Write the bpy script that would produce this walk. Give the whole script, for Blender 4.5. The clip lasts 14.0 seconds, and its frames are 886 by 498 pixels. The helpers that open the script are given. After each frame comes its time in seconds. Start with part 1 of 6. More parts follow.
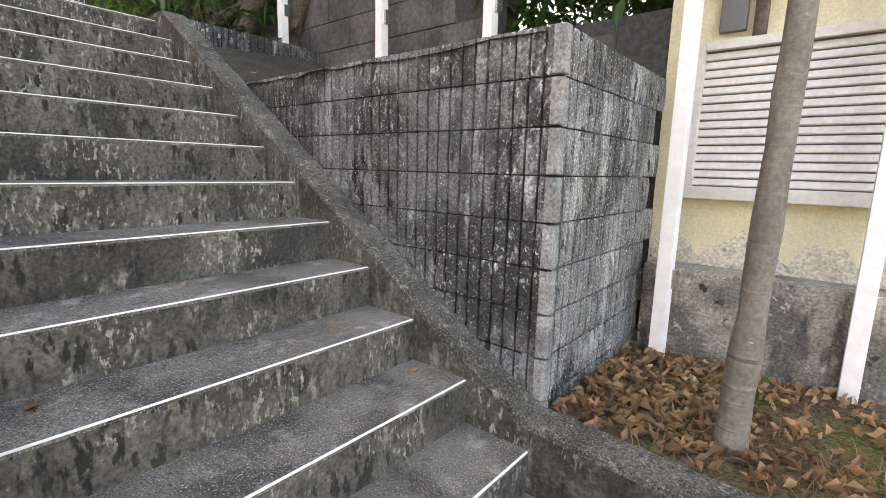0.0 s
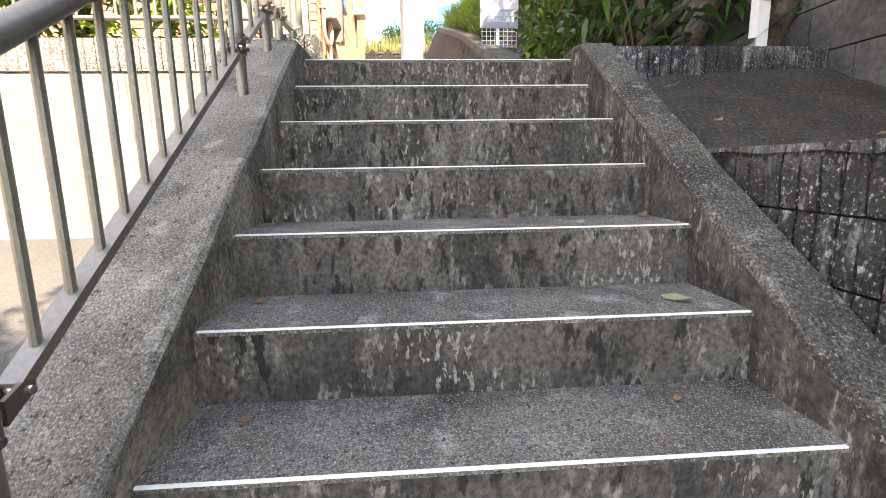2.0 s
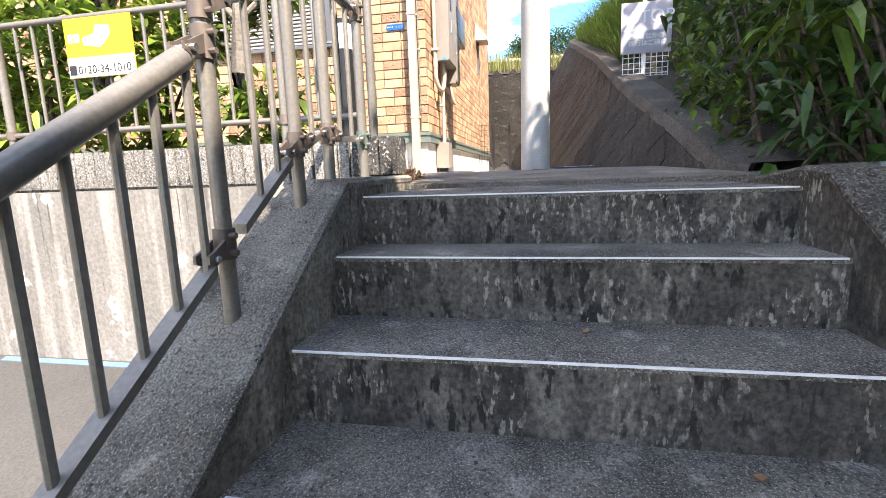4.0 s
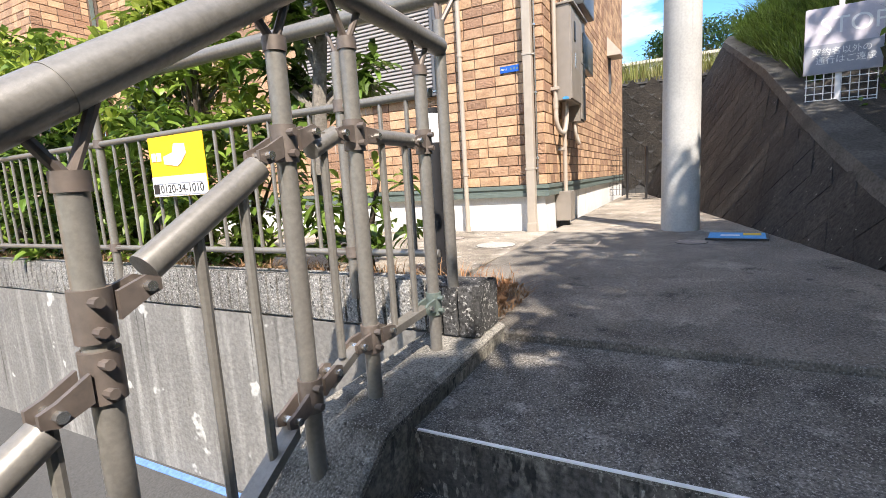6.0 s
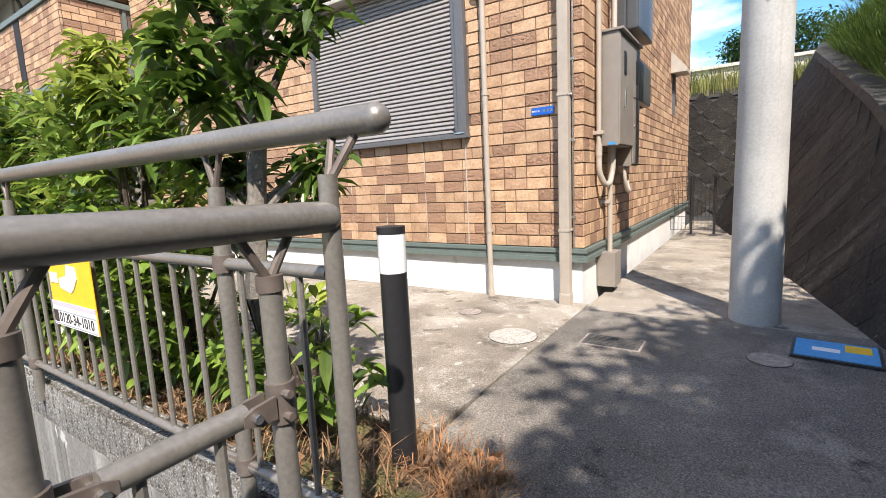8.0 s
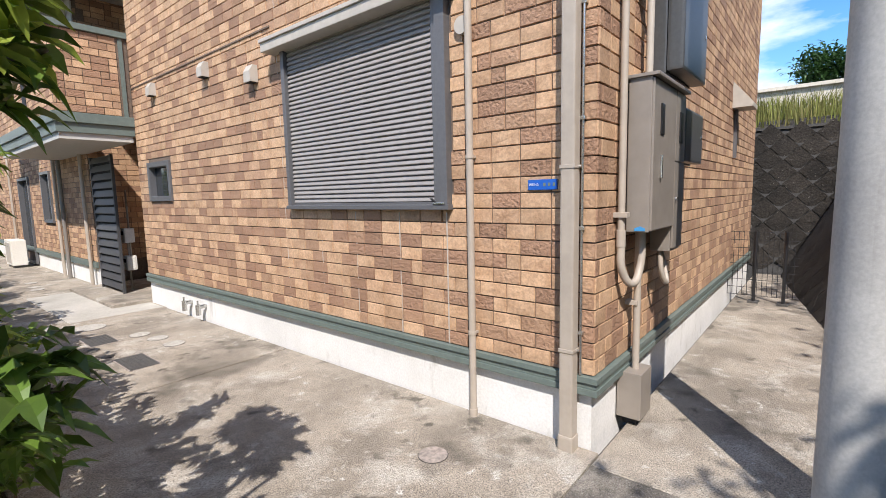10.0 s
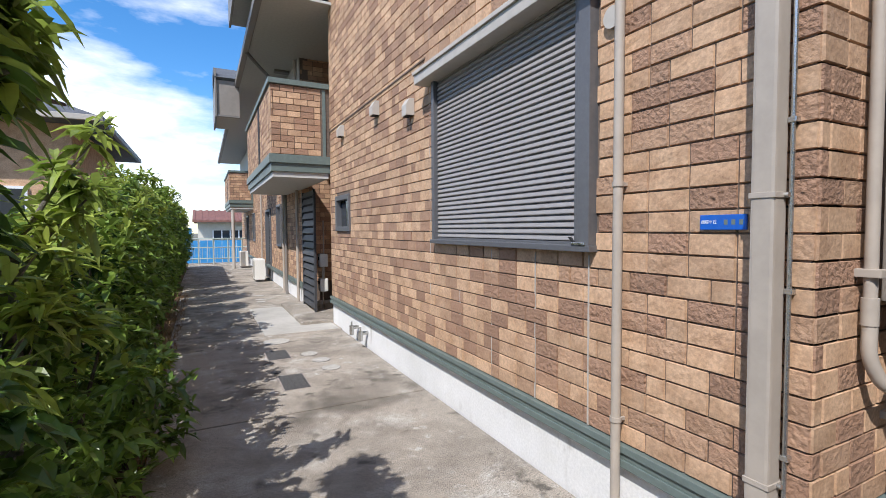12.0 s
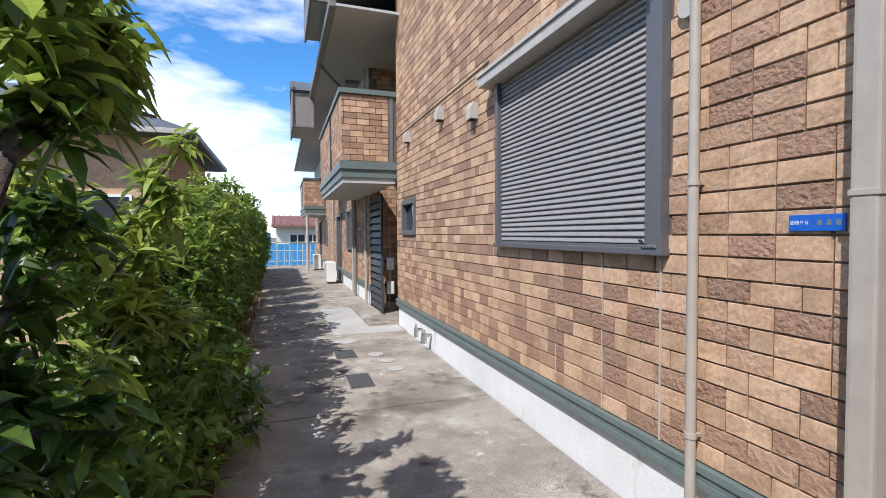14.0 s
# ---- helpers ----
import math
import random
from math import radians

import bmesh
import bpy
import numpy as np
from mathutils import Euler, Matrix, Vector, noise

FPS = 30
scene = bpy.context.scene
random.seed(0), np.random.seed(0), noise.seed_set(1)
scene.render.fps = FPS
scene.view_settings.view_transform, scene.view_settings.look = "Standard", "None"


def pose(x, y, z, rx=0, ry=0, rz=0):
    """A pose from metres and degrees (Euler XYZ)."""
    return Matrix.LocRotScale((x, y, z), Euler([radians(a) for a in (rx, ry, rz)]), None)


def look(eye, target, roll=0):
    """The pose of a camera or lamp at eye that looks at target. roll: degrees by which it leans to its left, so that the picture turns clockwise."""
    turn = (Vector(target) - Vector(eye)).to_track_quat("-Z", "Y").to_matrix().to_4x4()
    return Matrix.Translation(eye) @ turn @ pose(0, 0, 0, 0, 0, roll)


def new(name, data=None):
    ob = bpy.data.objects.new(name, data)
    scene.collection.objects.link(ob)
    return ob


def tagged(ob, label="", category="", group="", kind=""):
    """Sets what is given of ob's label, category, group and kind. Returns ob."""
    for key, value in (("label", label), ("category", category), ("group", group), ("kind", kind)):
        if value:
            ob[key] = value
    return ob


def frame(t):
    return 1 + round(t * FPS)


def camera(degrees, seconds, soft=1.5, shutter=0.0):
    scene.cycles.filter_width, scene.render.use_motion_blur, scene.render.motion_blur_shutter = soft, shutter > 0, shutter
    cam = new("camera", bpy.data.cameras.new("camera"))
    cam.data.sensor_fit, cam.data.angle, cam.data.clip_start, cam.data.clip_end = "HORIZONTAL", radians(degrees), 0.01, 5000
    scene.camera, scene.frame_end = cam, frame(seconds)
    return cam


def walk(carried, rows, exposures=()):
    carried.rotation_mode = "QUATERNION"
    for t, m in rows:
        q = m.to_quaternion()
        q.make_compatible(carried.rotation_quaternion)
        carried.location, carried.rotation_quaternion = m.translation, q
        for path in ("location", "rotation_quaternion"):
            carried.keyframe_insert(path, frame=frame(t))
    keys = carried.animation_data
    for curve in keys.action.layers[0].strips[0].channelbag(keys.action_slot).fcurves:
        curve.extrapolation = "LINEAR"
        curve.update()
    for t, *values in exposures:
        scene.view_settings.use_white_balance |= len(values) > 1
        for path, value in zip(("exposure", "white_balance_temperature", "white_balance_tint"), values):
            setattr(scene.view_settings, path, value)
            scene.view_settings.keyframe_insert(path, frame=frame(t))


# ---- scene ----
cam = camera(86.9, 14.0, soft=0.45)
PATH = [
    (0, (0.665, 0.111, 1.528), (-0.594, 1.627, 1.189), 1.5),
    (0.5, (0.438, 0.328, 1.636), (-1.193, 1.428, 1.275), 0.7),
    (1, (0.017, 0.494, 1.667), (-1.825, 1.196, 1.326), -0.1),
    (1.5, (-0.447, 0.629, 1.799), (-2.393, 0.946, 1.461), -1.1),
    (2, (-0.776, 0.681, 1.998), (-2.74, 0.813, 1.648), -0.9),
    (2.5, (-1.029, 0.763, 2.135), (-2.997, 0.768, 1.783), -0.5),
    (3, (-1.259, 0.767, 2.274), (-3.218, 0.609, 1.902), -1.2),
    (3.5, (-1.523, 0.758, 2.417), (-3.478, 0.494, 2.089), -1.2),
    (3.7, (-1.612, 0.773, 2.499), (-3.56, 0.457, 2.176), -1.6),
    (5.8, (-2.298, 0.762, 3.074), (-4.089, -0.079, 2.78), -2.5),
    (6, (-2.371, 0.747, 3.141), (-4.135, -0.152, 2.855), -3.4),
    (6.2, (-2.451, 0.747, 3.198), (-4.185, -0.204, 2.903), -3.8),
    (6.5, (-2.569, 0.763, 3.25), (-4.299, -0.2, 2.966), -3.4),
    (7, (-2.759, 0.82, 3.395), (-4.444, -0.214, 3.093), -3.2),
    (7.5, (-2.961, 0.771, 3.509), (-4.616, -0.314, 3.218), -3.7),
    (8, (-3.171, 0.727, 3.623), (-4.817, -0.374, 3.345), -2.7),
    (8.2, (-3.267, 0.719, 3.686), (-4.909, -0.39, 3.408), -2.2),
    (10.3, (-4.502, 0.521, 4.126), (-5.987, -0.803, 3.924), -1.3),
    (10.5, (-4.615, 0.447, 4.127), (-6.058, -0.926, 3.946), -1.3),
    (11, (-4.85, 0.371, 4.14), (-6.156, -1.136, 3.996), -1.5),
    (11.5, (-4.966, 0.42, 4.155), (-6.064, -1.248, 4.053), -1.3),
    (12, (-4.992, 0.445, 4.137), (-5.904, -1.333, 4.051), -0.3),
    (12.5, (-5.003, 0.443, 4.137), (-5.787, -1.394, 4.042), -0.2),
    (13, (-5.003, 0.448, 4.132), (-5.719, -1.418, 4.045), -0.2),
    (13.5, (-5.008, 0.449, 4.129), (-5.683, -1.432, 4.059), -0.3),
    (14, (-5.02, 0.443, 4.125), (-5.674, -1.446, 4.06), -0.3),
]
walk(cam, [(t, look(eye, target, roll)) for t, eye, target, roll in PATH],
     exposures=((0.0, 2.6, 9500, 15), (0.5, 2.9, 9700, 16), (1.5, 2.8, 9500, 16), (2.5, 2.58, 9100, 16), (3.5, 2.15, 8100, 16), (6.0, 1.18, 7150, 13), (8.0, .92, 7050, 13), (10.5, .45, 6600, 13), (12.0, .31, 6250, 12), (14.0, .34, 6150, 12)))

# ---- light ----
SUN_DIR = Vector((0.50, 0.42, 0.78)).normalized()
sun_data = bpy.data.lights.new("sun", "SUN")
sun_data.energy, sun_data.angle, sun_data.color = 4.5, radians(0.6), (1.0, 0.97, 0.93)
sun = new("sun", sun_data)
sun.matrix_world = look(SUN_DIR * 40, (0, 0, 0))
world = bpy.data.worlds.new("sky")
scene.world = world
world.use_nodes = True
wn, wl = world.node_tree.nodes, world.node_tree.links
wn.clear()
sky = wn.new("ShaderNodeTexSky")
sky.sky_type, sky.sun_disc = "NISHITA", False
sky.sun_elevation = math.asin(SUN_DIR.z)
sky.sun_rotation = math.atan2(SUN_DIR.x, SUN_DIR.y)
sky.air_density, sky.dust_density, sky.ozone_density = 1.0, 0.2, 4.0
wco = wn.new("ShaderNodeTexCoord")
wmap = wn.new("ShaderNodeMapping")
wmap.inputs["Scale"].default_value = (1.6, 1.6, 5.0)
wnoise = wn.new("ShaderNodeTexNoise")
wnoise.inputs["Scale"].default_value, wnoise.inputs["Detail"].default_value, wnoise.inputs["Roughness"].default_value = 1.5, 9.0, 0.56
wramp = wn.new("ShaderNodeValToRGB")
wramp.color_ramp.elements[0].position, wramp.color_ramp.elements[1].position = 0.465, 0.67
wmix = wn.new("ShaderNodeMixRGB")
wmix.inputs["Color2"].default_value = (11.0, 11.1, 11.3, 1)
wbg = wn.new("ShaderNodeBackground")
wbg.inputs["Strength"].default_value = 0.115
wout = wn.new("ShaderNodeOutputWorld")
wl.new(wco.outputs["Generated"], wmap.inputs["Vector"])
wl.new(wmap.outputs["Vector"], wnoise.inputs["Vector"])
wl.new(wnoise.outputs["Fac"], wramp.inputs["Fac"])
wl.new(wramp.outputs["Color"], wmix.inputs["Fac"])
whue = wn.new("ShaderNodeHueSaturation")
whue.inputs["Saturation"].default_value, whue.inputs["Value"].default_value = 1.27, 1.45
wl.new(sky.outputs["Color"], whue.inputs["Color"])
wl.new(whue.outputs["Color"], wmix.inputs["Color1"])
wl.new(wmix.outputs["Color"], wbg.inputs["Color"])
wl.new(wbg.outputs["Background"], wout.inputs["Surface"])

# ---- materials ----
rnd = random.Random(7)


def material(name, base, rough=0.8, metal=0.0, second=None, scale=3.0, fine=40.0, fine_amt=0.25, bump=0.0, bump_scale=80.0,
             streak=None, streak_scale=(9, 9, 1.0), streak_lo=0.5, streak_hi=0.68, vary=0.0, island=0.0, lo=0.4, hi=0.65, spec=0.5, speck=None, speck_scale=160, speck_lo=.62, speck_hi=.68, tone=None, relief=.01, extra=(), grain=(.36, .64), bump_rough=.65):
    """A surface with large patches (second), fine grain, vertical streaks, specks and relief, all at world size."""
    m = bpy.data.materials.new(name)
    m.use_nodes = True
    n, l = m.node_tree.nodes, m.node_tree.links
    b = n["Principled BSDF"]
    b.inputs["Roughness"].default_value, b.inputs["Metallic"].default_value = rough, metal
    b.inputs["Specular IOR Level"].default_value = spec
    geo = n.new("ShaderNodeNewGeometry")
    pos = geo.outputs["Position"]

    def noise_fac(sc, detail=4.0, vec=None, rough_=0.6):
        t = n.new("ShaderNodeTexNoise")
        t.inputs["Scale"].default_value, t.inputs["Detail"].default_value, t.inputs["Roughness"].default_value = sc, detail, rough_
        l.new(vec or pos, t.inputs["Vector"])
        return t.outputs["Fac"]

    def ramp(fac, a, c):
        r = n.new("ShaderNodeMapRange")
        r.inputs["From Min"].default_value, r.inputs["From Max"].default_value = a, c
        l.new(fac, r.inputs["Value"])
        return r.outputs["Result"]

    def mix(fac, c1, c2, mode="MIX"):
        x = n.new("ShaderNodeMixRGB")
        x.blend_type = mode
        if isinstance(fac, float):
            x.inputs["Fac"].default_value = fac
        else:
            l.new(fac, x.inputs["Fac"])
        for sock, c in (("Color1", c1), ("Color2", c2)):
            if isinstance(c, tuple):
                x.inputs[sock].default_value = (*c[:3], 1)
            else:
                l.new(c, x.inputs[sock])
        return x.outputs["Color"]

    col = tuple(base)
    if second:
        col = mix(ramp(noise_fac(scale, 6), lo, hi), col, tuple(second))
    if streak:
        mp = n.new("ShaderNodeMapping")
        mp.inputs["Scale"].default_value = streak_scale
        l.new(pos, mp.inputs["Vector"])
        f = noise_fac(1.0, 6, mp.outputs["Vector"], .68)
        col = mix(ramp(f, streak_lo, streak_hi), col, tuple(streak))
    for colour, sc3, e_lo, e_hi, m_scale, m_lo, m_hi in extra:
        mp = n.new("ShaderNodeMapping")
        mp.inputs["Scale"].default_value = sc3
        l.new(pos, mp.inputs["Vector"])
        f = ramp(noise_fac(1.0, 3, mp.outputs["Vector"], .6), e_lo, e_hi)
        if m_scale:
            mm_ = n.new("ShaderNodeMath")
            mm_.operation = "MULTIPLY"
            l.new(f, mm_.inputs[0])
            l.new(ramp(noise_fac(m_scale, 4), m_lo, m_hi), mm_.inputs[1])
            f = mm_.outputs[0]
        col = mix(f, col, tuple(colour))
    if speck:
        col = mix(ramp(noise_fac(speck_scale, 2), speck_lo, speck_hi), col, tuple(speck))
    if fine_amt:
        g = ramp(noise_fac(fine, 5), *grain)
        w = n.new("ShaderNodeMapRange")
        w.inputs["To Min"].default_value, w.inputs["To Max"].default_value = 1 - fine_amt, 1 + fine_amt
        l.new(g, w.inputs["Value"])
        col = mix(1.0, col, w.outputs["Result"], "MULTIPLY")
    if tone:
        out = geo.outputs["Random Per Island"] if island else n.new("ShaderNodeObjectInfo").outputs["Random"]
        w = n.new("ShaderNodeMath")
        w.operation = "FRACT"
        w2 = n.new("ShaderNodeMath")
        w2.operation, w2.inputs[1].default_value = "MULTIPLY", 7.31
        l.new(out, w2.inputs[0])
        l.new(w2.outputs[0], w.inputs[0])
        r = n.new("ShaderNodeMapRange")
        r.inputs["From Min"].default_value, r.inputs["From Max"].default_value, r.inputs["To Max"].default_value = .42, .80, .8
        l.new(w.outputs[0], r.inputs["Value"])
        col = mix(r.outputs["Result"], col, tuple(tone))
        rustic = n.new("ShaderNodeMapRange")
        rustic.inputs["From Max"].default_value, rustic.inputs["To Min"].default_value, rustic.inputs["To Max"].default_value = .78, .25, 1.0
        l.new(r.outputs["Result"], rustic.inputs["Value"])
    for amt, src in ((vary, "obj"), (island, "isl")):
        if amt:
            out = n.new("ShaderNodeObjectInfo").outputs["Random"] if src == "obj" else geo.outputs["Random Per Island"]
            w = n.new("ShaderNodeMapRange")
            w.inputs["To Min"].default_value, w.inputs["To Max"].default_value = 1 - amt, 1 + amt
            l.new(out, w.inputs["Value"])
            col = mix(1.0, col, w.outputs["Result"], "MULTIPLY")
    if isinstance(col, tuple):
        b.inputs["Base Color"].default_value = (*col, 1)
    else:
        l.new(col, b.inputs["Base Color"])
    if bump:
        bp = n.new("ShaderNodeBump")
        bp.inputs["Strength"].default_value, bp.inputs["Distance"].default_value = bump, relief
        if tone:
            l.new(rustic.outputs["Result"], bp.inputs["Strength"])
        l.new(noise_fac(bump_scale, 6, None, bump_rough), bp.inputs["Height"])
        l.new(bp.outputs["Normal"], b.inputs["Normal"])
    return m


M = {}
M["tread"] = material("tread_concrete", (0.178, 0.162, 0.138), .9, second=(0.098, 0.088, 0.075), scale=2.4, fine=150, fine_amt=.42, grain=(.40, .60), bump=.8, bump_scale=150, relief=.010, speck=(0.34, .32, .29), speck_scale=210, speck_lo=.58, speck_hi=.62, extra=(((.29, .27, .24), (9, 9, 9), .56, .68, 0, 0, 0), ((.06, .054, .045), (3.2, 3.2, 3.2), .52, .66, 0, 0, 0), ((.05, .046, .04), (70, 70, 70), .60, .67, 0, 0, 0)))
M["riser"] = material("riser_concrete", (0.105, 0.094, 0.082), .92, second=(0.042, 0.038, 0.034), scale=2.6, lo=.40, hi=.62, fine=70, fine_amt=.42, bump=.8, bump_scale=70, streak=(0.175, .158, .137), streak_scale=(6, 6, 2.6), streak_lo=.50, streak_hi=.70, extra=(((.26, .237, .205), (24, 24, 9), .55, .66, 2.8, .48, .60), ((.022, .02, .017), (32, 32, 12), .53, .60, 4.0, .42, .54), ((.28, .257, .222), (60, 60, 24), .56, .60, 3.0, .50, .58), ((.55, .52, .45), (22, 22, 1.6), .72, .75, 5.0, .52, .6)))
M["kerb"] = material("kerb_concrete", (0.27, 0.25, 0.215), .92, second=(0.14, 0.129, 0.108), scale=3.0, fine=170, fine_amt=.45, grain=(.38, .62), bump=.9, bump_scale=150, relief=.009, speck=(.34, .325, .295), speck_scale=230, speck_lo=.58, speck_hi=.62, extra=(((.07, .064, .054), (45, 45, 45), .60, .66, 0, 0, 0), ((.31, .29, .25), (10, 10, 10), .56, .66, 0, 0, 0), ((.085, .077, .062), (4, 4, 4), .56, .66, 0, 0, 0)))
# Right kerb top: moss, plus tree shade put into the dark colour.
M["kerb_mossy_shaded"] = material("mossy_shaded_kerb_concrete", (0.12, 0.111, 0.095), .92, second=(0.042, 0.039, 0.033), scale=3.4, fine=120, fine_amt=.55, grain=(.40, .60), bump=1.0, bump_scale=110, relief=.014, speck=(.25, .237, .21), speck_scale=150, speck_lo=.59, speck_hi=.63, extra=(((.04, .037, .03), (30, 30, 30), .57, .64, 0, 0, 0), ((.22, .205, .178), (14, 14, 14), .60, .68, 0, 0, 0)))
M["signlilac"] = material("faded_lilac_board", (0.52, 0.49, 0.55), .45, fine_amt=.05)
# Left kerb side: pale concrete with sunlight from the court in its colour.
M["kerb_side_pale"] = material("pale_kerb_side", (0.32, 0.296, 0.245), .92, second=(0.15, 0.138, 0.115), scale=3.0, lo=.42, hi=.58, fine=70, fine_amt=.4, bump=.8, bump_scale=60, relief=.012, streak=(0.36, .335, .285), streak_scale=(9, 9, 2.2), streak_lo=.54, streak_hi=.66, extra=(((.06, .055, .046), (36, 36, 12), .58, .63, 3.0, .46, .58),))
# Right kerb side: darker copy, its deep shade put into the colour.
M["kerb_side"] = material("shaded_kerb_side_concrete", (0.085, 0.078, 0.065), .92, second=(0.04, 0.037, 0.031), scale=3.0, lo=.42, hi=.56, fine=60, fine_amt=.45, bump=1.0, bump_scale=45, relief=.016, streak=(0.20, .186, .156), streak_scale=(10, 10, 2.5), streak_lo=.55, streak_hi=.66, extra=(((.025, .023, .02), (40, 40, 26), .56, .61, 3.0, .42, .55), ((.28, .26, .22), (50, 50, 16), .57, .62, 3.6, .45, .56)))
M["nosing"] = material("nosing_metal", (0.82, 0.82, 0.80), .45, fine_amt=.08)
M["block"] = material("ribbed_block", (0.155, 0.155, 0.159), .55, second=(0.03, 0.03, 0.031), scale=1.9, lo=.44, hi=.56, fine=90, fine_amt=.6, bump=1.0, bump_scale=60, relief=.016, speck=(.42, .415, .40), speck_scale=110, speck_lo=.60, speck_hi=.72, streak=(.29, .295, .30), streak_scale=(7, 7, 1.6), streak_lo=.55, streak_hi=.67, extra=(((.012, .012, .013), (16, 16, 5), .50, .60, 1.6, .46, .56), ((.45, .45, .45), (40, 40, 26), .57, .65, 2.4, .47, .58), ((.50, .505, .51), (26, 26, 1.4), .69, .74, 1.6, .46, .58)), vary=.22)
M["block_light"] = material("ribbed_block_clean", (0.30, 0.29, 0.27), .9, second=(0.17, 0.162, 0.15), scale=3, fine=110, fine_amt=.55, bump=1.0, bump_scale=80, relief=.014, speck=(.48, .46, .43), speck_scale=120, speck_lo=.58, speck_hi=.62, extra=(((.06, .057, .05), (50, 50, 30), .60, .66, 0, 0, 0),), vary=.1)
M["block_dark"] = material("ribbed_block_dark", (0.085, 0.083, 0.08), .9, second=(0.03, 0.03, 0.029), scale=6, fine=90, fine_amt=.6, bump=1.0, bump_scale=80, relief=.014, speck=(.36, .35, .33), speck_scale=70, speck_lo=.60, speck_hi=.63)
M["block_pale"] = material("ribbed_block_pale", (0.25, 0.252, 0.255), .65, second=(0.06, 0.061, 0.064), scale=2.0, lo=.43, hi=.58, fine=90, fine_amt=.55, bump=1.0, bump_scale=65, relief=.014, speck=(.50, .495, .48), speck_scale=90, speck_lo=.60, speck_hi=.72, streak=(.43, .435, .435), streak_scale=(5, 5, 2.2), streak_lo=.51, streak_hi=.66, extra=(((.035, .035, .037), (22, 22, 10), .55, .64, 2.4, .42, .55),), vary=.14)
M["bead"] = material("pale_corner_bead", (0.33, 0.33, 0.325), .7, second=(.14, .14, .14), scale=6, fine=80, fine_amt=.4, bump=.6, bump_scale=70)
M["mortar"] = material("dark_joint", (0.05, 0.05, 0.05), .95, fine_amt=.3)
M["bigblock"] = material("grey_block", (0.10, 0.10, 0.098), .92, second=(0.045, 0.045, 0.044), scale=2.0, fine=30, fine_amt=.3, bump=.5, bump_scale=70, streak=(.05, .05, .048), streak_scale=(6, 6, 1), vary=.12)
M["soil"] = material("mossy_soil", (0.045, 0.04, 0.033), .95, second=(0.024, 0.022, 0.018), scale=4, fine=70, fine_amt=.6, bump=1.0, bump_scale=60, speck=(.13, .10, .07), speck_scale=60, speck_lo=.64, speck_hi=.68)
M["bedsoil"] = material("bed_soil", (0.125, 0.083, 0.048), .95, second=(0.12, 0.115, 0.035), scale=2.6, lo=.46, hi=.56, fine=60, fine_amt=.6, bump=1.0, bump_scale=60, relief=.02)
M["yellow"] = material("yellow_render", (0.66, 0.60, 0.40), .85, second=(0.58, 0.53, 0.37), scale=2.2, fine=90, fine_amt=.1, bump=.4, bump_scale=120, streak=(.48, .45, .36), streak_scale=(4, 4, .8), streak_lo=.56, streak_hi=.75)
M["plinth"] = material("stained_plinth", (0.30, 0.28, 0.24), .92, second=(0.13, 0.122, 0.108), scale=3.2, lo=.44, hi=.58, fine=70, fine_amt=.4, bump=.8, bump_scale=60, streak=(.07, .066, .058), streak_scale=(7, 7, 1.8), streak_lo=.56, streak_hi=.68, extra=(((.40, .38, .34), (26, 26, 20), .57, .63, 4, .45, .56), ((.03, .029, .026), (14, 14, 14), .62, .68, 3, .48, .58)))
M["plinth_pale"] = material("weathered_render", (0.56, 0.525, 0.43), .92, second=(0.44, 0.415, 0.35), scale=4, fine=70, fine_amt=.3, bump=.7, bump_scale=60, extra=(((.16, .15, .13), (26, 26, 20), .57, .64, 4, .45, .56),))
M["white"] = material("white_paint", (0.80, 0.80, 0.80), .5, fine=20, fine_amt=.05)
M["louver"] = material("grey_white_louver", (0.62, 0.60, 0.57), .5, second=(.52, .5, .47), scale=3, fine_amt=.08)
M["bark"] = material("grey_bark", (0.20, 0.178, 0.152), .85, second=(0.145, 0.128, 0.108), scale=5, fine=60, fine_amt=.22, bump=.7, bump_scale=50, streak=(.25, .225, .195), streak_scale=(2, 2, 30), streak_lo=.58, streak_hi=.68, extra=(((.42, .40, .37), (14, 14, 75), .70, .73, 0, 0, 0), ((.10, .088, .075), (2.5, 2.5, 55), .62, .68, 0, 0, 0)))
M["bark_dark"] = material("brown_bark", (0.12, 0.09, 0.07), .9, second=(0.06, 0.045, 0.035), scale=8, fine=40, fine_amt=.4, bump=1.0, bump_scale=50)
M["steel"] = material("brown_grey_rail", (0.215, 0.20, 0.18), .36, .4, second=(.25, .235, .21), scale=4, fine=90, fine_amt=.1, bump=.08, bump_scale=200)
M["clamp"] = material("clamp_metal", (0.175, 0.146, 0.128), .5, .35, second=(.14, .11, .094), scale=20, fine_amt=.2)
M["clamp_green"] = material("weathered_clamp", (0.17, 0.21, 0.19), .5, .4, second=(.12, .155, .14), scale=20, fine_amt=.15)
M["retain"] = material("retaining_concrete", (0.21, 0.20, 0.184), .9, second=(0.145, 0.139, 0.128), scale=1.4, fine=50, fine_amt=.18, bump=.4, bump_scale=50, streak=(.13, .123, .11), streak_scale=(6, 6, .5), streak_lo=.52, streak_hi=.72, extra=(((.34, .328, .30), (7, 7, .45), .52, .72, 0, 0, 0), ((.07, .066, .058), (24, 24, 1.2), .63, .70, 1.8, .45, .58), ((.50, .485, .45), (5, 5, 5), .66, .70, 0, 0, 0)))
M["road"] = material("court_concrete", (0.070, 0.068, 0.065), .9, second=(0.055, 0.054, 0.052), scale=1.2, fine=80, fine_amt=.2, bump=.3, bump_scale=100)
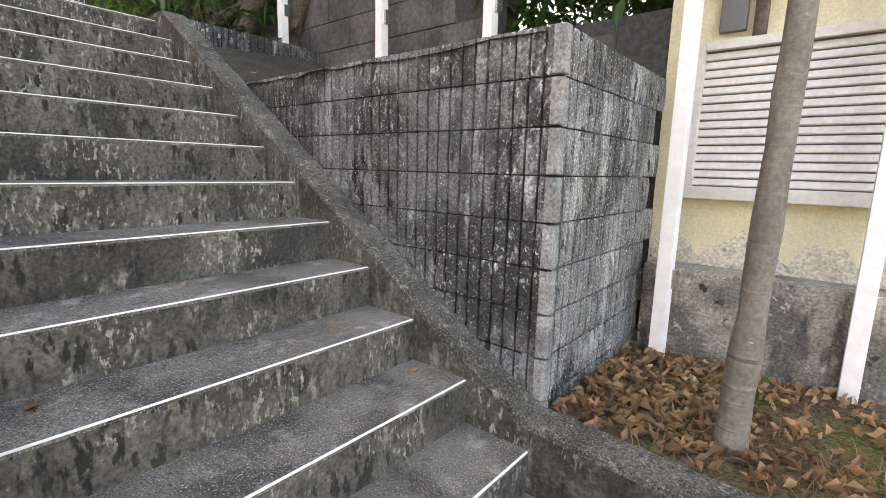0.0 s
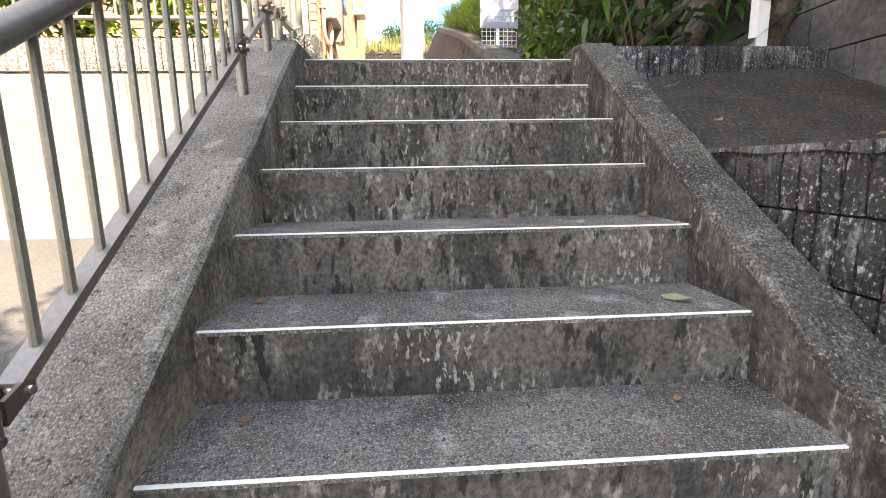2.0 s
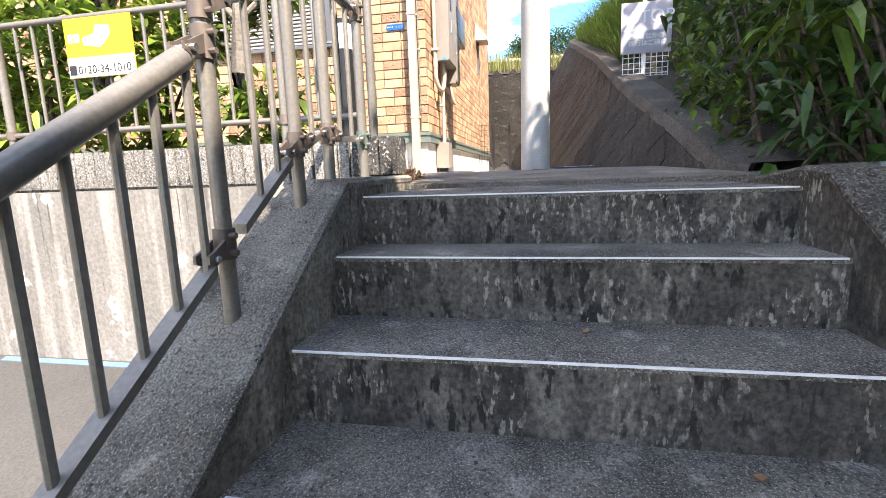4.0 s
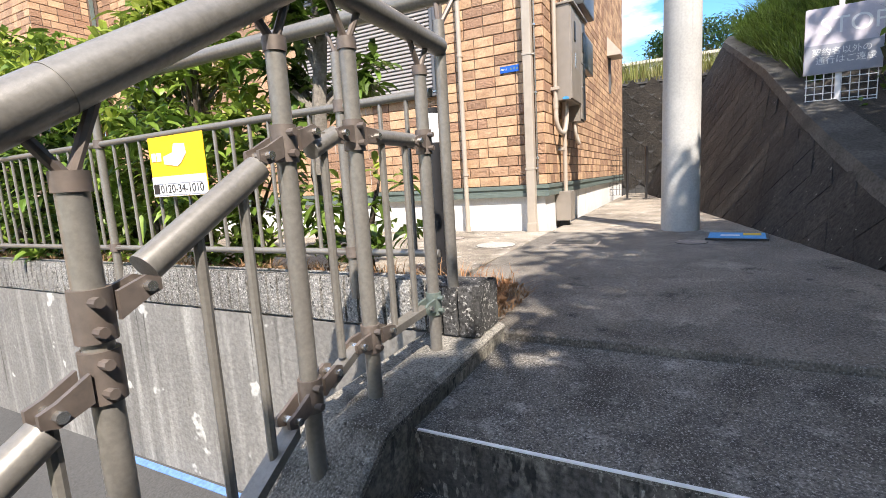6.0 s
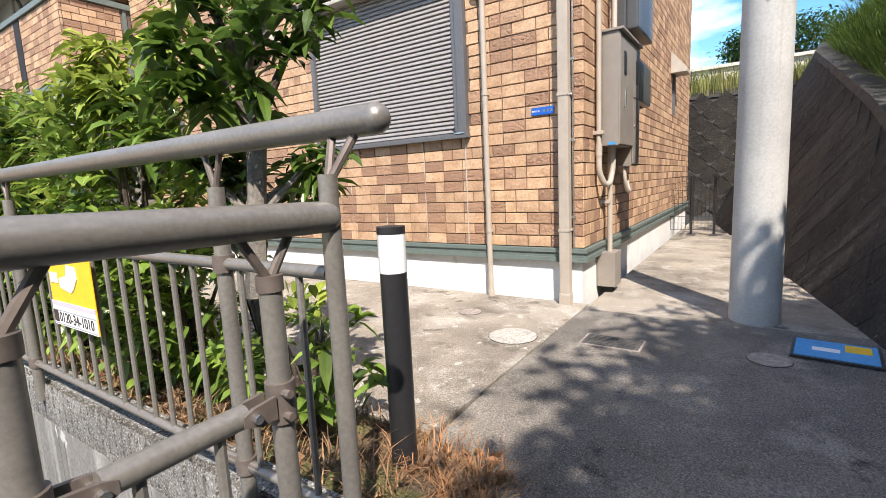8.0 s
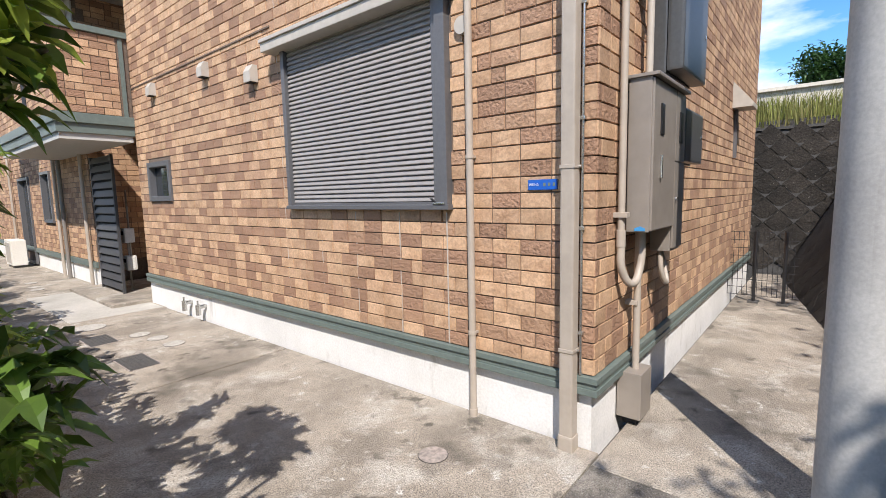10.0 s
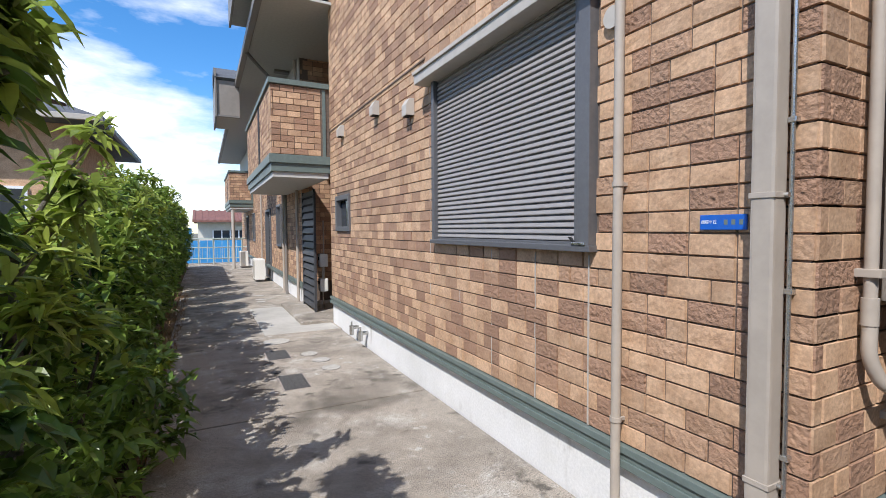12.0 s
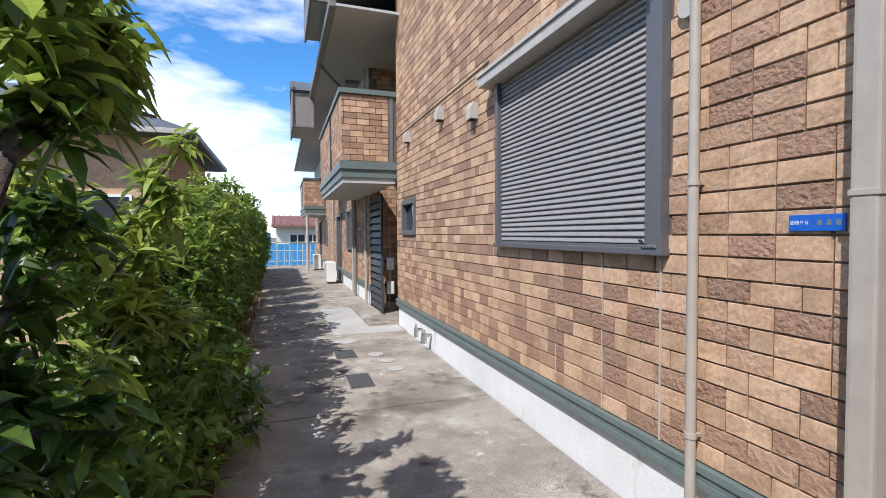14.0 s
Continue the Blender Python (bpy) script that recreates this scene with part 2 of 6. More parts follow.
M["blueline"] = material("blue_line", (0.10, 0.20, 0.42), .8, fine_amt=.2)
M["porch"] = material("porch_concrete", (0.45, 0.425, 0.38), .9, second=(0.35, 0.33, 0.29), scale=1.6, fine=45, fine_amt=.12, bump=.3, bump_scale=90)
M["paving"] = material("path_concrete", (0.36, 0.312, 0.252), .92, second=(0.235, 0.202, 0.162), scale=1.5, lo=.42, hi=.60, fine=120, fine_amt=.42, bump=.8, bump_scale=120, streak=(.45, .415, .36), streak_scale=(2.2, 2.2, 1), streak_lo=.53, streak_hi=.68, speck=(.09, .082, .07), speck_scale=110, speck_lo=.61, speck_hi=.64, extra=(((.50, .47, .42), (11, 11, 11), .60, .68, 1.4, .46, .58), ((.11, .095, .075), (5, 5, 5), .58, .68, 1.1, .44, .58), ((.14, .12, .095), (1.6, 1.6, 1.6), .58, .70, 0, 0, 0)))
# Dirtier, darker copy of the path concrete, with some tree shade in its colour.
M["landing"] = material("shaded_landing_concrete", (0.235, 0.207, 0.173), .92, second=(0.13, 0.116, 0.098), scale=1.3, lo=.40, hi=.60, fine=120, fine_amt=.42, bump=.9, bump_scale=130, relief=.012, streak=(.34, .305, .255), streak_scale=(2.2, 2.2, 1), streak_lo=.54, streak_hi=.70, speck=(0.30, .285, .26), speck_scale=170, speck_lo=.60, speck_hi=.64, extra=(((.055, .05, .042), (6, 6, 6), .57, .68, 1.2, .42, .58),))
M["joint"] = material("joint_dirt", (0.06, 0.055, 0.05), .95, fine_amt=.3)
M["foundation"] = material("white_foundation", (0.74, 0.73, 0.71), .85, extra=(((.50, .48, .44), (7, 7, 2.2), .58, .70, 1.3, .48, .62),), second=(0.66, 0.65, 0.62), scale=1.6, fine=60, fine_amt=.06, bump=.15, bump_scale=60, streak=(.52, .51, .48), streak_scale=(6, 6, 1), streak_lo=.63, streak_hi=.8)
M["trim"] = material("green_grey_trim", (0.13, 0.165, 0.15), .45, fine=20, fine_amt=.08)
M["cap"] = material("dark_cap_concrete", (0.085, 0.08, 0.071), .92, second=(.045, .043, .038), scale=3, fine=60, fine_amt=.4, bump=.8, bump_scale=60)
M["grout"] = material("siding_joint", (0.15, 0.108, 0.08), .9, fine_amt=.2)
M["brick"] = material("brick_siding", (0.53, 0.345, 0.212), .8, second=(0.44, 0.272, 0.158), scale=7.0, lo=.42, hi=.62, fine=60, fine_amt=.16, grain=(.36, .64), bump=1.0, bump_scale=46, bump_rough=.5, relief=.016, tone=(.28, .157, .10), extra=(((.37, .22, .13), (42, 42, 60), .57, .63, 7.0, .50, .60),), vary=.14)
M["brick_joined"] = material("brick_siding_far", (0.53, 0.345, 0.212), .8, second=(0.44, 0.272, 0.158), scale=7.0, lo=.42, hi=.62, fine=60, fine_amt=.16, grain=(.36, .64), bump=1.0, bump_scale=46, bump_rough=.5, relief=.016, tone=(.28, .157, .10), extra=(((.37, .22, .13), (42, 42, 60), .57, .63, 7.0, .50, .60),), island=.14)
M["shutter"] = material("grey_shutter", (0.30, 0.278, 0.262), .45, .1, fine=12, fine_amt=.06)
M["frame"] = material("dark_grey_frame", (0.13, 0.13, 0.135), .45, .2, fine_amt=.06)
M["pipe"] = material("beige_pipe", (0.40, 0.345, 0.285), .5, fine=10, fine_amt=.06)
M["hood"] = material("beige_metal", (0.46, 0.42, 0.365), .5, fine=10, fine_amt=.06)
M["cabinet"] = material("taupe_steel", (0.27, 0.235, 0.20), .45, .1, fine=8, fine_amt=.06)
M["darkbox"] = material("dark_box", (0.075, 0.078, 0.08), .35, fine_amt=.08)
M["dark"] = material("dark_gap", (0.018, 0.018, 0.02), .8, fine_amt=.1)
M["pole"] = material("pole_concrete", (0.47, 0.46, 0.435), .8, second=(0.38, 0.37, 0.35), scale=2, fine=60, fine_amt=.08, bump=.15, bump_scale=80, streak=(.30, .29, .27), streak_scale=(14, 14, .5), streak_lo=.58, streak_hi=.75)
M["stone"] = material("mossy_stone", (0.040, 0.035, 0.030), .95, second=(0.018, 0.016, 0.014), scale=2.2, fine=40, fine_amt=.5, bump=1.0, bump_scale=30, relief=.02, speck=(.26, .25, .23), speck_scale=30, speck_lo=.71, speck_hi=.74, extra=(((.30, .28, .25), (12, 12, 3), .73, .76, 0, 0, 0),), vary=.15)
M["blue"] = material("blue_plate", (0.01, 0.10, 0.45), .3, fine_amt=.05)
M["signwhite"] = material("sign_white", (0.80, 0.80, 0.80), .4, fine_amt=.04)
M["signgrey"] = material("sign_grey", (0.30, 0.31, 0.36), .4, fine_amt=.04)
M["yellowsign"] = material("yellow_sign", (0.87, 0.51, 0.02), .35, fine_amt=.04)
M["black"] = material("black_plastic", (0.02, 0.02, 0.022), .4, fine_amt=.1)
M["chrome"] = material("worn_chrome", (0.55, 0.55, 0.53), .25, .9, fine_amt=.1)
M["cover"] = material("cast_cover", (0.085, 0.082, 0.078), .7, .2, fine=50, fine_amt=.35, bump=.4, bump_scale=80)
M["lid"] = material("pale_lid", (0.44, 0.415, 0.37), .85, second=(.33, .31, .275), scale=14, fine=90, fine_amt=.35, bump=.6, bump_scale=60)
M["pinklid"] = material("pinkish_lid", (0.33, 0.275, 0.24), .85, second=(.26, .225, .2), scale=9, fine_amt=.25)
M["ac"] = material("ivory_plastic", (0.72, 0.70, 0.64), .5, fine_amt=.05)
M["soffit"] = material("soffit_board", (0.46, 0.448, 0.42), .7, fine=20, fine_amt=.05)
M["gutter"] = material("brown_gutter", (0.20, 0.18, 0.16), .45, fine_amt=.06)
M["roof"] = material("slate_roof", (0.10, 0.105, 0.115), .7, second=(.075, .08, .09), scale=4, fine_amt=.2, bump=.4)
M["redroof"] = material("red_tile_roof", (0.22, 0.095, 0.07), .7, second=(.16, .07, .055), scale=3, fine_amt=.2)
M["cream"] = material("cream_wall", (0.68, 0.63, 0.53), .85, second=(.6, .56, .47), scale=2, fine_amt=.06)
M["tarp"] = material("blue_fence", (0.05, 0.30, 0.62), .6, second=(.04, .24, .52), scale=2, fine_amt=.1)
M["greenrail"] = material("pale_green_rail", (0.36, 0.42, 0.37), .5, fine_amt=.06)
M["screen"] = material("dark_screen", (0.055, 0.055, 0.058), .5, fine_amt=.08)
M["glass"] = material("dark_glass", (0.035, 0.04, 0.045), .06, fine_amt=0.0, spec=.9)
M["ground"] = material("ground_earth", (0.16, 0.145, 0.12), .95, second=(.1, .11, .06), scale=.4, fine_amt=.3)


def leaf_material(name, base, second, gloss=.4, trans=.35):
    m = material(name, base, gloss, second=second, scale=2.2, fine=14, fine_amt=.15, island=.45, spec=.45)
    n, l = m.node_tree.nodes, m.node_tree.links
    b = n["Principled BSDF"]
    tr = n.new("ShaderNodeBsdfTranslucent")
    src = b.inputs["Base Color"].links[0].from_socket
    l.new(src, tr.inputs["Color"])
    mx = n.new("ShaderNodeMixShader")
    mx.inputs["Fac"].default_value = trans
    l.new(b.outputs["BSDF"], mx.inputs[1])
    l.new(tr.outputs["BSDF"], mx.inputs[2])
    l.new(mx.outputs["Shader"], n["Material Output"].inputs["Surface"])
    return m


M["leaf"] = leaf_material("hedge_leaf", (0.20, 0.295, 0.05), (0.085, 0.15, 0.028), .32, .40)
M["leaf_tree"] = leaf_material("tree_leaf", (0.125, 0.205, 0.036), (0.055, 0.105, 0.02), .3, .36)
M["rust_straw"] = leaf_material("rusty_straw", (0.42, 0.20, 0.085), (0.26, 0.14, 0.07), .8, .15)
M["leaf_young"] = leaf_material("young_leaf", (0.33, 0.39, 0.07), (0.19, 0.27, 0.048), .4, .45)
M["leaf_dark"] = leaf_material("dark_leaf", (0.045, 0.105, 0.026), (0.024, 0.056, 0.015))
M["grass"] = leaf_material("slope_grass", (0.085, 0.14, 0.026), (0.05, 0.095, 0.018), .7)
M["grass_dry"] = leaf_material("sunlit_grass", (0.20, 0.23, 0.055), (0.24, 0.21, 0.08), .7)
M["leaf_pale"] = leaf_material("pale_leaf", (0.40, 0.40, 0.24), (0.33, 0.34, 0.18), .5, .2)
M["dry"] = leaf_material("dry_leaf", (0.42, 0.25, 0.135), (0.19, 0.105, 0.06), .7, .15)
M["straw"] = leaf_material("dry_straw", (0.29, 0.18, 0.095), (0.18, 0.10, 0.05), .8, .15)


# ---- helpers ----
def add_box(bm, x0, x1, y0, y1, z0, z1, bevel=0.0):
    m = Matrix.LocRotScale(((x0 + x1) / 2, (y0 + y1) / 2, (z0 + z1) / 2), None, (abs(x1 - x0), abs(y1 - y0), abs(z1 - z0)))
    r = bmesh.ops.create_cube(bm, size=1.0, matrix=m)
    if bevel:
        es = list({e for v in r["verts"] for e in v.link_edges})
        bmesh.ops.bevel(bm, geom=es, offset=bevel, segments=2, affect="EDGES", profile=.7)


def add_tube(bm, a, b, r, r2=None, seg=14):
    a, b = Vector(a), Vector(b)
    d = b - a
    m = Matrix.Translation((a + b) / 2) @ d.to_track_quat("Z", "Y").to_matrix().to_4x4()
    bmesh.ops.create_cone(bm, cap_ends=True, segments=seg, radius1=r, radius2=r if r2 is None else r2, depth=d.length, matrix=m)


def add_ball(bm, c, r):
    bmesh.ops.create_uvsphere(bm, u_segments=16, v_segments=10, radius=r, matrix=Matrix.Translation(c))


def add_prism(bm, pts, axis, a, b):
    """A flat outline (pairs) drawn out along an axis from a to b."""
    def at(p, v):
        return {"x": (v, p[0], p[1]), "y": (p[0], v, p[1]), "z": (p[0], p[1], v)}[axis]
    lo = [bm.verts.new(at(p, a)) for p in pts]
    hi = [bm.verts.new(at(p, b)) for p in pts]
    k = len(pts)
    bm.faces.new(lo), bm.faces.new(hi[::-1])
    for i in range(k):
        bm.faces.new((lo[i], hi[i], hi[(i + 1) % k], lo[(i + 1) % k]))


def finish(bm, name, mat, smooth=False):
    bmesh.ops.recalc_face_normals(bm, faces=bm.faces)
    me = bpy.data.meshes.new(name)
    bm.to_mesh(me)
    bm.free()
    me.materials.append(mat)
    if smooth:
        me.shade_smooth()
        me.set_sharp_from_angle(angle=radians(40))
    return me


def part(name, bm, mat, parent, label="", smooth=False):
    ob = new(name, finish(bm, name, mat, smooth))
    ob.parent = parent
    if label:
        tagged(ob, label)
    return ob


def mesh_thing(name, bm, mat, label, category="", group="", kind="", smooth=False):
    return tagged(new(name, finish(bm, name, mat, smooth)), label, category, group, kind)


def empty_thing(name, label, category="", group="", kind="", at=(0, 0, 0)):
    ob = tagged(new(name), label, category, group, kind)
    ob.location = at
    ob.empty_display_size = .1
    return ob


def box_part(name, parent, mat, x0, x1, y0, y1, z0, z1, bevel=0.0, label=""):
    bm = bmesh.new()
    add_box(bm, x0, x1, y0, y1, z0, z1, bevel)
    return part(name, bm, mat, parent, label)


def tube_part(name, parent, mat, a, b, r, label="", seg=14, r2=None):
    bm = bmesh.new()
    add_tube(bm, a, b, r, r2, seg)
    return part(name, bm, mat, parent, label, True)


def text_part(name, parent, mat, body, size, m, label=""):
    cu = bpy.data.curves.new(name, "FONT")
    cu.body, cu.size, cu.extrude, cu.align_x, cu.align_y = body, size, .0006, "LEFT", "CENTER"
    cu.materials.append(mat)
    ob = new(name, cu)
    ob.parent = parent
    ob.matrix_basis = m
    if label:
        tagged(ob, label)
    return ob


def leaf_mesh(name, mat, spots, length=.11, width=.03, droop=.35, seed=1, spread=1.0, up=0.15):
    """Lance-shaped folded leaves in tufts: spots are (x, y, z, how many, reach)."""
    r = np.random.default_rng(seed)
    P = []
    for x, y, z, k, reach in spots:
        P.append(np.column_stack((r.normal(x, reach, k), r.normal(y, reach, k), r.normal(z, reach * .8, k), )))
    P = np.concatenate(P)
    n = len(P)
    az = r.uniform(0, 2 * np.pi, n)
    el = r.normal(up, .55 * spread, n)
    L = length * r.uniform(.55, 1.25, n)
    W = width * r.uniform(.7, 1.25, n)
    d = np.column_stack((np.cos(az) * np.cos(el), np.sin(az) * np.cos(el), np.sin(el)))
    side = np.column_stack((-np.sin(az), np.cos(az), r.normal(0, .35, n)))
    side /= np.linalg.norm(side, axis=1)[:, None]
    drop = np.zeros((n, 3))
    drop[:, 2] = -droop
    def along(u, sag):
        return P + d * (L * u)[:, None] + drop * (L * sag)[:, None]
    lift = np.array((0, 0, 1)) * (W * .22)[:, None]
    m1, m2, tip = along(.32, .06), along(.68, .30), along(1.0, .72)
    w1, w2 = side * W[:, None] * .52, side * W[:, None] * .44
    V = np.stack((P, m1 + w1 + lift, m1, m1 - w1 + lift, m2 + w2 + lift, m2, m2 - w2 + lift, tip), axis=1).reshape(-1, 3)
    i = np.arange(n) * 8
    tri = [(0, 1, 2), (0, 2, 3), (1, 4, 5), (1, 5, 2), (2, 5, 6), (2, 6, 3), (4, 7, 5), (5, 7, 6)]
    F = np.concatenate([np.stack((i + a, i + b, i + c), 1) for a, b, c in tri])
    me = bpy.data.meshes.new(name)
    me.from_pydata(V.tolist(), [], F.tolist())
    me.materials.append(mat)
    return me


def blade_mesh(name, mat, P, height, lean, width, seed=1):
    """Grass blades: bent strips standing at the points P (n x 3)."""
    r = np.random.default_rng(seed)
    n = len(P)
    az = r.uniform(0, 2 * np.pi, n)
    H = height * r.uniform(.5, 1.3, n)
    out = np.column_stack((np.cos(az), np.sin(az), np.zeros(n))) * (H * lean * r.uniform(.3, 1.4, n))[:, None]
    s = np.column_stack((-np.sin(az), np.cos(az), np.zeros(n))) * (width * .5)
    z = np.column_stack((np.zeros(n), np.zeros(n), H))
    V = np.stack((P - s, P + s, P + out * .35 + z * .6 + s * .7, P + out * .35 + z * .6 - s * .7, P + out + z * .85), axis=1).reshape(-1, 3)
    i = np.arange(n) * 5
    F = np.stack((i, i + 1, i + 2, i + 3), 1).tolist() + np.stack((i + 3, i + 2, i + 4), 1).tolist()
    me = bpy.data.meshes.new(name)
    me.from_pydata(V.tolist(), [], F)
    me.materials.append(mat)
    return me

# ---- ground and terraces ----
G = 2.61          # path level in front of the building
WX, WY = -6.845, -0.385   # faces of the front wall and of the side wall
bm = bmesh.new()
bmesh.ops.create_grid(bm, x_segments=2, y_segments=2, size=600, matrix=Matrix.Translation((0, 0, .28)))
mesh_thing("ground", bm, M["ground"], "earth ground reaching the horizon", "ground", kind="structure")
bm = bmesh.new()
add_box(bm, -.12, 4, -1.2, 1.54, .2, .335)
mesh_thing("pavement", bm, M["tread"], "grey concrete pavement at the stair foot", "pavement", kind="structure")
# sloping court beside the stairs, with its blue border lines
bm = bmesh.new()
def court_z(x):
    return .33 + (.6 - x) * .285
add_prism(bm, [(-3.87, court_z(-3.87)), (1.6, .05), (1.6, -.2), (-3.87, -.2)], "y", -7.5, -.08)
court = mesh_thing("court", bm, M["road"], "pale grey concrete court below the stairs", "court", kind="structure")
bm = bmesh.new()
for dx in (.02, ):
    add_prism(bm, [(-3.87 + dx, court_z(-3.87 + dx) + .004), (-3.835 + dx, court_z(-3.835 + dx) + .004), (-3.835 + dx, court_z(-3.835 + dx) - .02), (-3.87 + dx, court_z(-3.87 + dx) - .02)], "y", -2.38, -.1)
part("blue_line", bm, M["blueline"], court, "blue painted border line")

# ---- stairs ----
NX = [-3.303, -3.047] + [-2.748 - .2955 * (2 - i) for i in range(2, 12)]
NZ = [2.535, 2.366] + [2.182 + .1862 * (2 - i) for i in range(2, 12)]
YL, YR = .166, 1.54
stairs = empty_thing("stairs", "dark weathered concrete outdoor stairs with pale nosing strips", "stairs", kind="structure")
for i in range(12):
    back = NX[i - 1] if i else NX[0] - .28
    bm = bmesh.new()
    low = NZ[i] - .2 if i < 11 else .2
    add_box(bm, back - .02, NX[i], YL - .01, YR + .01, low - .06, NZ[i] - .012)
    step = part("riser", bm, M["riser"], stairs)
    bm = bmesh.new()
    add_box(bm, back - .02 if i else -3.985, NX[i] + .003, YL - .01, YR + .01, NZ[i] - .014, NZ[i], .004)
    part("tread", bm, M["tread"], stairs)
    bm = bmesh.new()
    add_box(bm, NX[i] - .0035, NX[i] + .0045, YL + .006, YR - .006, NZ[i] - .0032, NZ[i] + .0014, .0008)
    part("nosing_strip", bm, M["nosing"], stairs, "thin pale metal nosing strip")


def kerb_z(x):
    return .62 + .651 * (-.15 - x)


# sloping side kerbs
def kerb(name, y0, y1, tail, label, drop):
    k = empty_thing(name, label, "kerb", kind="structure")
    xs = [-.15 - i * .15 for i in range(21)]
    prof = [(4.0, .56), (.5, .585), (-.12, .615)] if drop else [(1.0, .5), (.3, .52), (-.12, .615)]
    prof += [(x, kerb_z(x) + rnd.uniform(-.006, .006)) for x in xs[1:20]] + tail
    bm = bmesh.new()
    rows = []
    for x, z in prof:
        j = rnd.uniform(-.004, .004)
        rows.append([bm.verts.new((x, y0 + j, z - .012)), bm.verts.new((x, y0 + .012, z)), bm.verts.new((x, y1 - .012, z + rnd.uniform(-.004, .004))), bm.verts.new((x, y1 + j, z - .012)),
                     bm.verts.new((x, y1, z - .03)), bm.verts.new((x, y0, z - .03))])
    for a, b in zip(rows, rows[1:]):
        for q in range(6):
            bm.faces.new((a[q], a[(q + 1) % 6], b[(q + 1) % 6], b[q]))
    bm.faces.new(rows[0]), bm.faces.new(rows[-1][::-1])
    # The right kerb gets the shade-darkened materials, the left kerb the paler ones.
    part("kerb_top", bm, M["kerb_mossy_shaded" if drop else "kerb"], k, smooth=False)
    bm = bmesh.new()
    pts = [(x, z - .028) for x, z in prof] + [(prof[-1][0], -.3), (prof[0][0], -.3)]
    add_prism(bm, pts, "y", y0 + .003, y1 - .003)
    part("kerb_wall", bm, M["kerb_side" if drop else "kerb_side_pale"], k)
    return k


kerb("kerb_left", -.08, YL, [(-3.18, 2.598), (-3.5, 2.602), (-3.98, 2.604)], "rough grey concrete stair kerb carrying the railing", False)
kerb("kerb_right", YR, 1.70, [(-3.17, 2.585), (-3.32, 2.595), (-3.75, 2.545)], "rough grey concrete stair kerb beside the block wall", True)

# ---- landing and path slabs ----
bm = bmesh.new()
add_box(bm, -20, -3.87, -24.5, -.34, .2, G - .10)
add_box(bm, -20, -3.90, -.35, 1.9, .2, G - .10)
mesh_thing("path_base", bm, M["joint"], "dark dirt base under the path slabs", "ground", kind="structure")
floor = empty_thing("pavement_path", "pale weathered concrete path with dirty joints", "pavement", kind="structure")


def slab(x0, x1, y0, y1, za, zb, mat):
    """One slab, za at its x1 side, zb at its x0 side."""
    bm = bmesh.new()
    add_prism(bm, [(x0, zb), (x1, za), (x1, za - .12), (x0, zb - .12)], "y", y0, y1)
    bmesh.ops.bevel(bm, geom=[e for e in bm.edges], offset=.004, segments=1, affect="EDGES")
    return part("slab", bm, mat, floor)


# Both landing slabs carry part of the tree shade in their concrete colour.
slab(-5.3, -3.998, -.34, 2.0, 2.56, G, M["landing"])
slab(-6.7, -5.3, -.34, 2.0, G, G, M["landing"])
slab(-20, -6.704, -.34, 2.0, G, G, M["paving"])
slab(-6.845, -4.62, -3.53, -.35, G, G, M["paving"])
slab(-6.845, -4.60, -6.62, -3.553, G, G, M["paving"])
slab(-6.9, -4.55, -9.3, -6.63, G, G, M["paving"])
slab(-6.9, -4.50, -14.2, -9.31, G, G, M["paving"])
slab(-6.9, -4.40, -24.0, -14.21, G, G, M["paving"])
bm = bmesh.new()
add_box(bm, -6.83, -5.75, -9.2, -6.66, G - .05, G + .008, .004)
part("slab", bm, M["porch"], floor, "pale newer concrete before the entrance")
bm = bmesh.new()
add_box(bm, -4.61, -3.9, -24, -.35, G - .12, G - .015)
mesh_thing("hedge_bed", bm, M["bedsoil"], "dry brown soil strip under the hedge", "ground", kind="structure")

# ---- ribbed block retaining walls ----
def rib_block_mesh(name, L, H, ribs, seed, mat, depth=.10):
    r = random.Random(seed)
    bm = bmesh.new()
    add_box(bm, 0.004, L - .004, .024, depth, .004, H - .004)
    w = L / ribs
    for i in range(ribs):
        x0, x1 = i * w + .0028, (i + 1) * w - .0028
        nz = 4
        cols = []
        for k in range(nz + 1):
            z = .003 + (H - .006) * k / nz
            edge = .004 if k in (0, nz) else 0
            row = [bm.verts.new((x0, .026, z))]
            row += [bm.verts.new((x0 + (x1 - x0) * u, -.011 + edge + r.uniform(-.003, .003), z)) for u in (.05, .5, .95)]
            row += [bm.verts.new((x1, .026, z))]
            cols.append(row)
        for a, b in zip(cols, cols[1:]):
            for q in range(4):
                bm.faces.new((a[q], a[q + 1], b[q + 1], b[q]))
    return finish(bm, name, mat)


RH, RL = .178, .375
block_meshes = [rib_block_mesh("block", RL, RH, 6, s, M["block"]) for s in range(5)]
half_meshes = [rib_block_mesh("block", RL / 2, RH, 3, s + 20, M["block"]) for s in range(3)]
pale_meshes = [rib_block_mesh("block", RL, RH, 6, s + 40, M["block_pale"]) for s in range(4)]
pale_half = [rib_block_mesh("block", RL / 2, RH, 3, s + 50, M["block_pale"]) for s in range(3)]
low_wall = empty_thing("wall_block", "dark mottled ribbed concrete block retaining wall", "retaining wall", kind="structure")
BX, BY, BTOP = -.14, 1.715, 2.045
bm = bmesh.new()
add_prism(bm, [(-.165, .3), (-.165, BTOP - .08), (-2.9, BTOP - .08), (-3.2, .3)], "y", BY + .02, BY + .2)
add_box(bm, -.36, -.165, BY + .04, 2.74, .3, BTOP - .08)
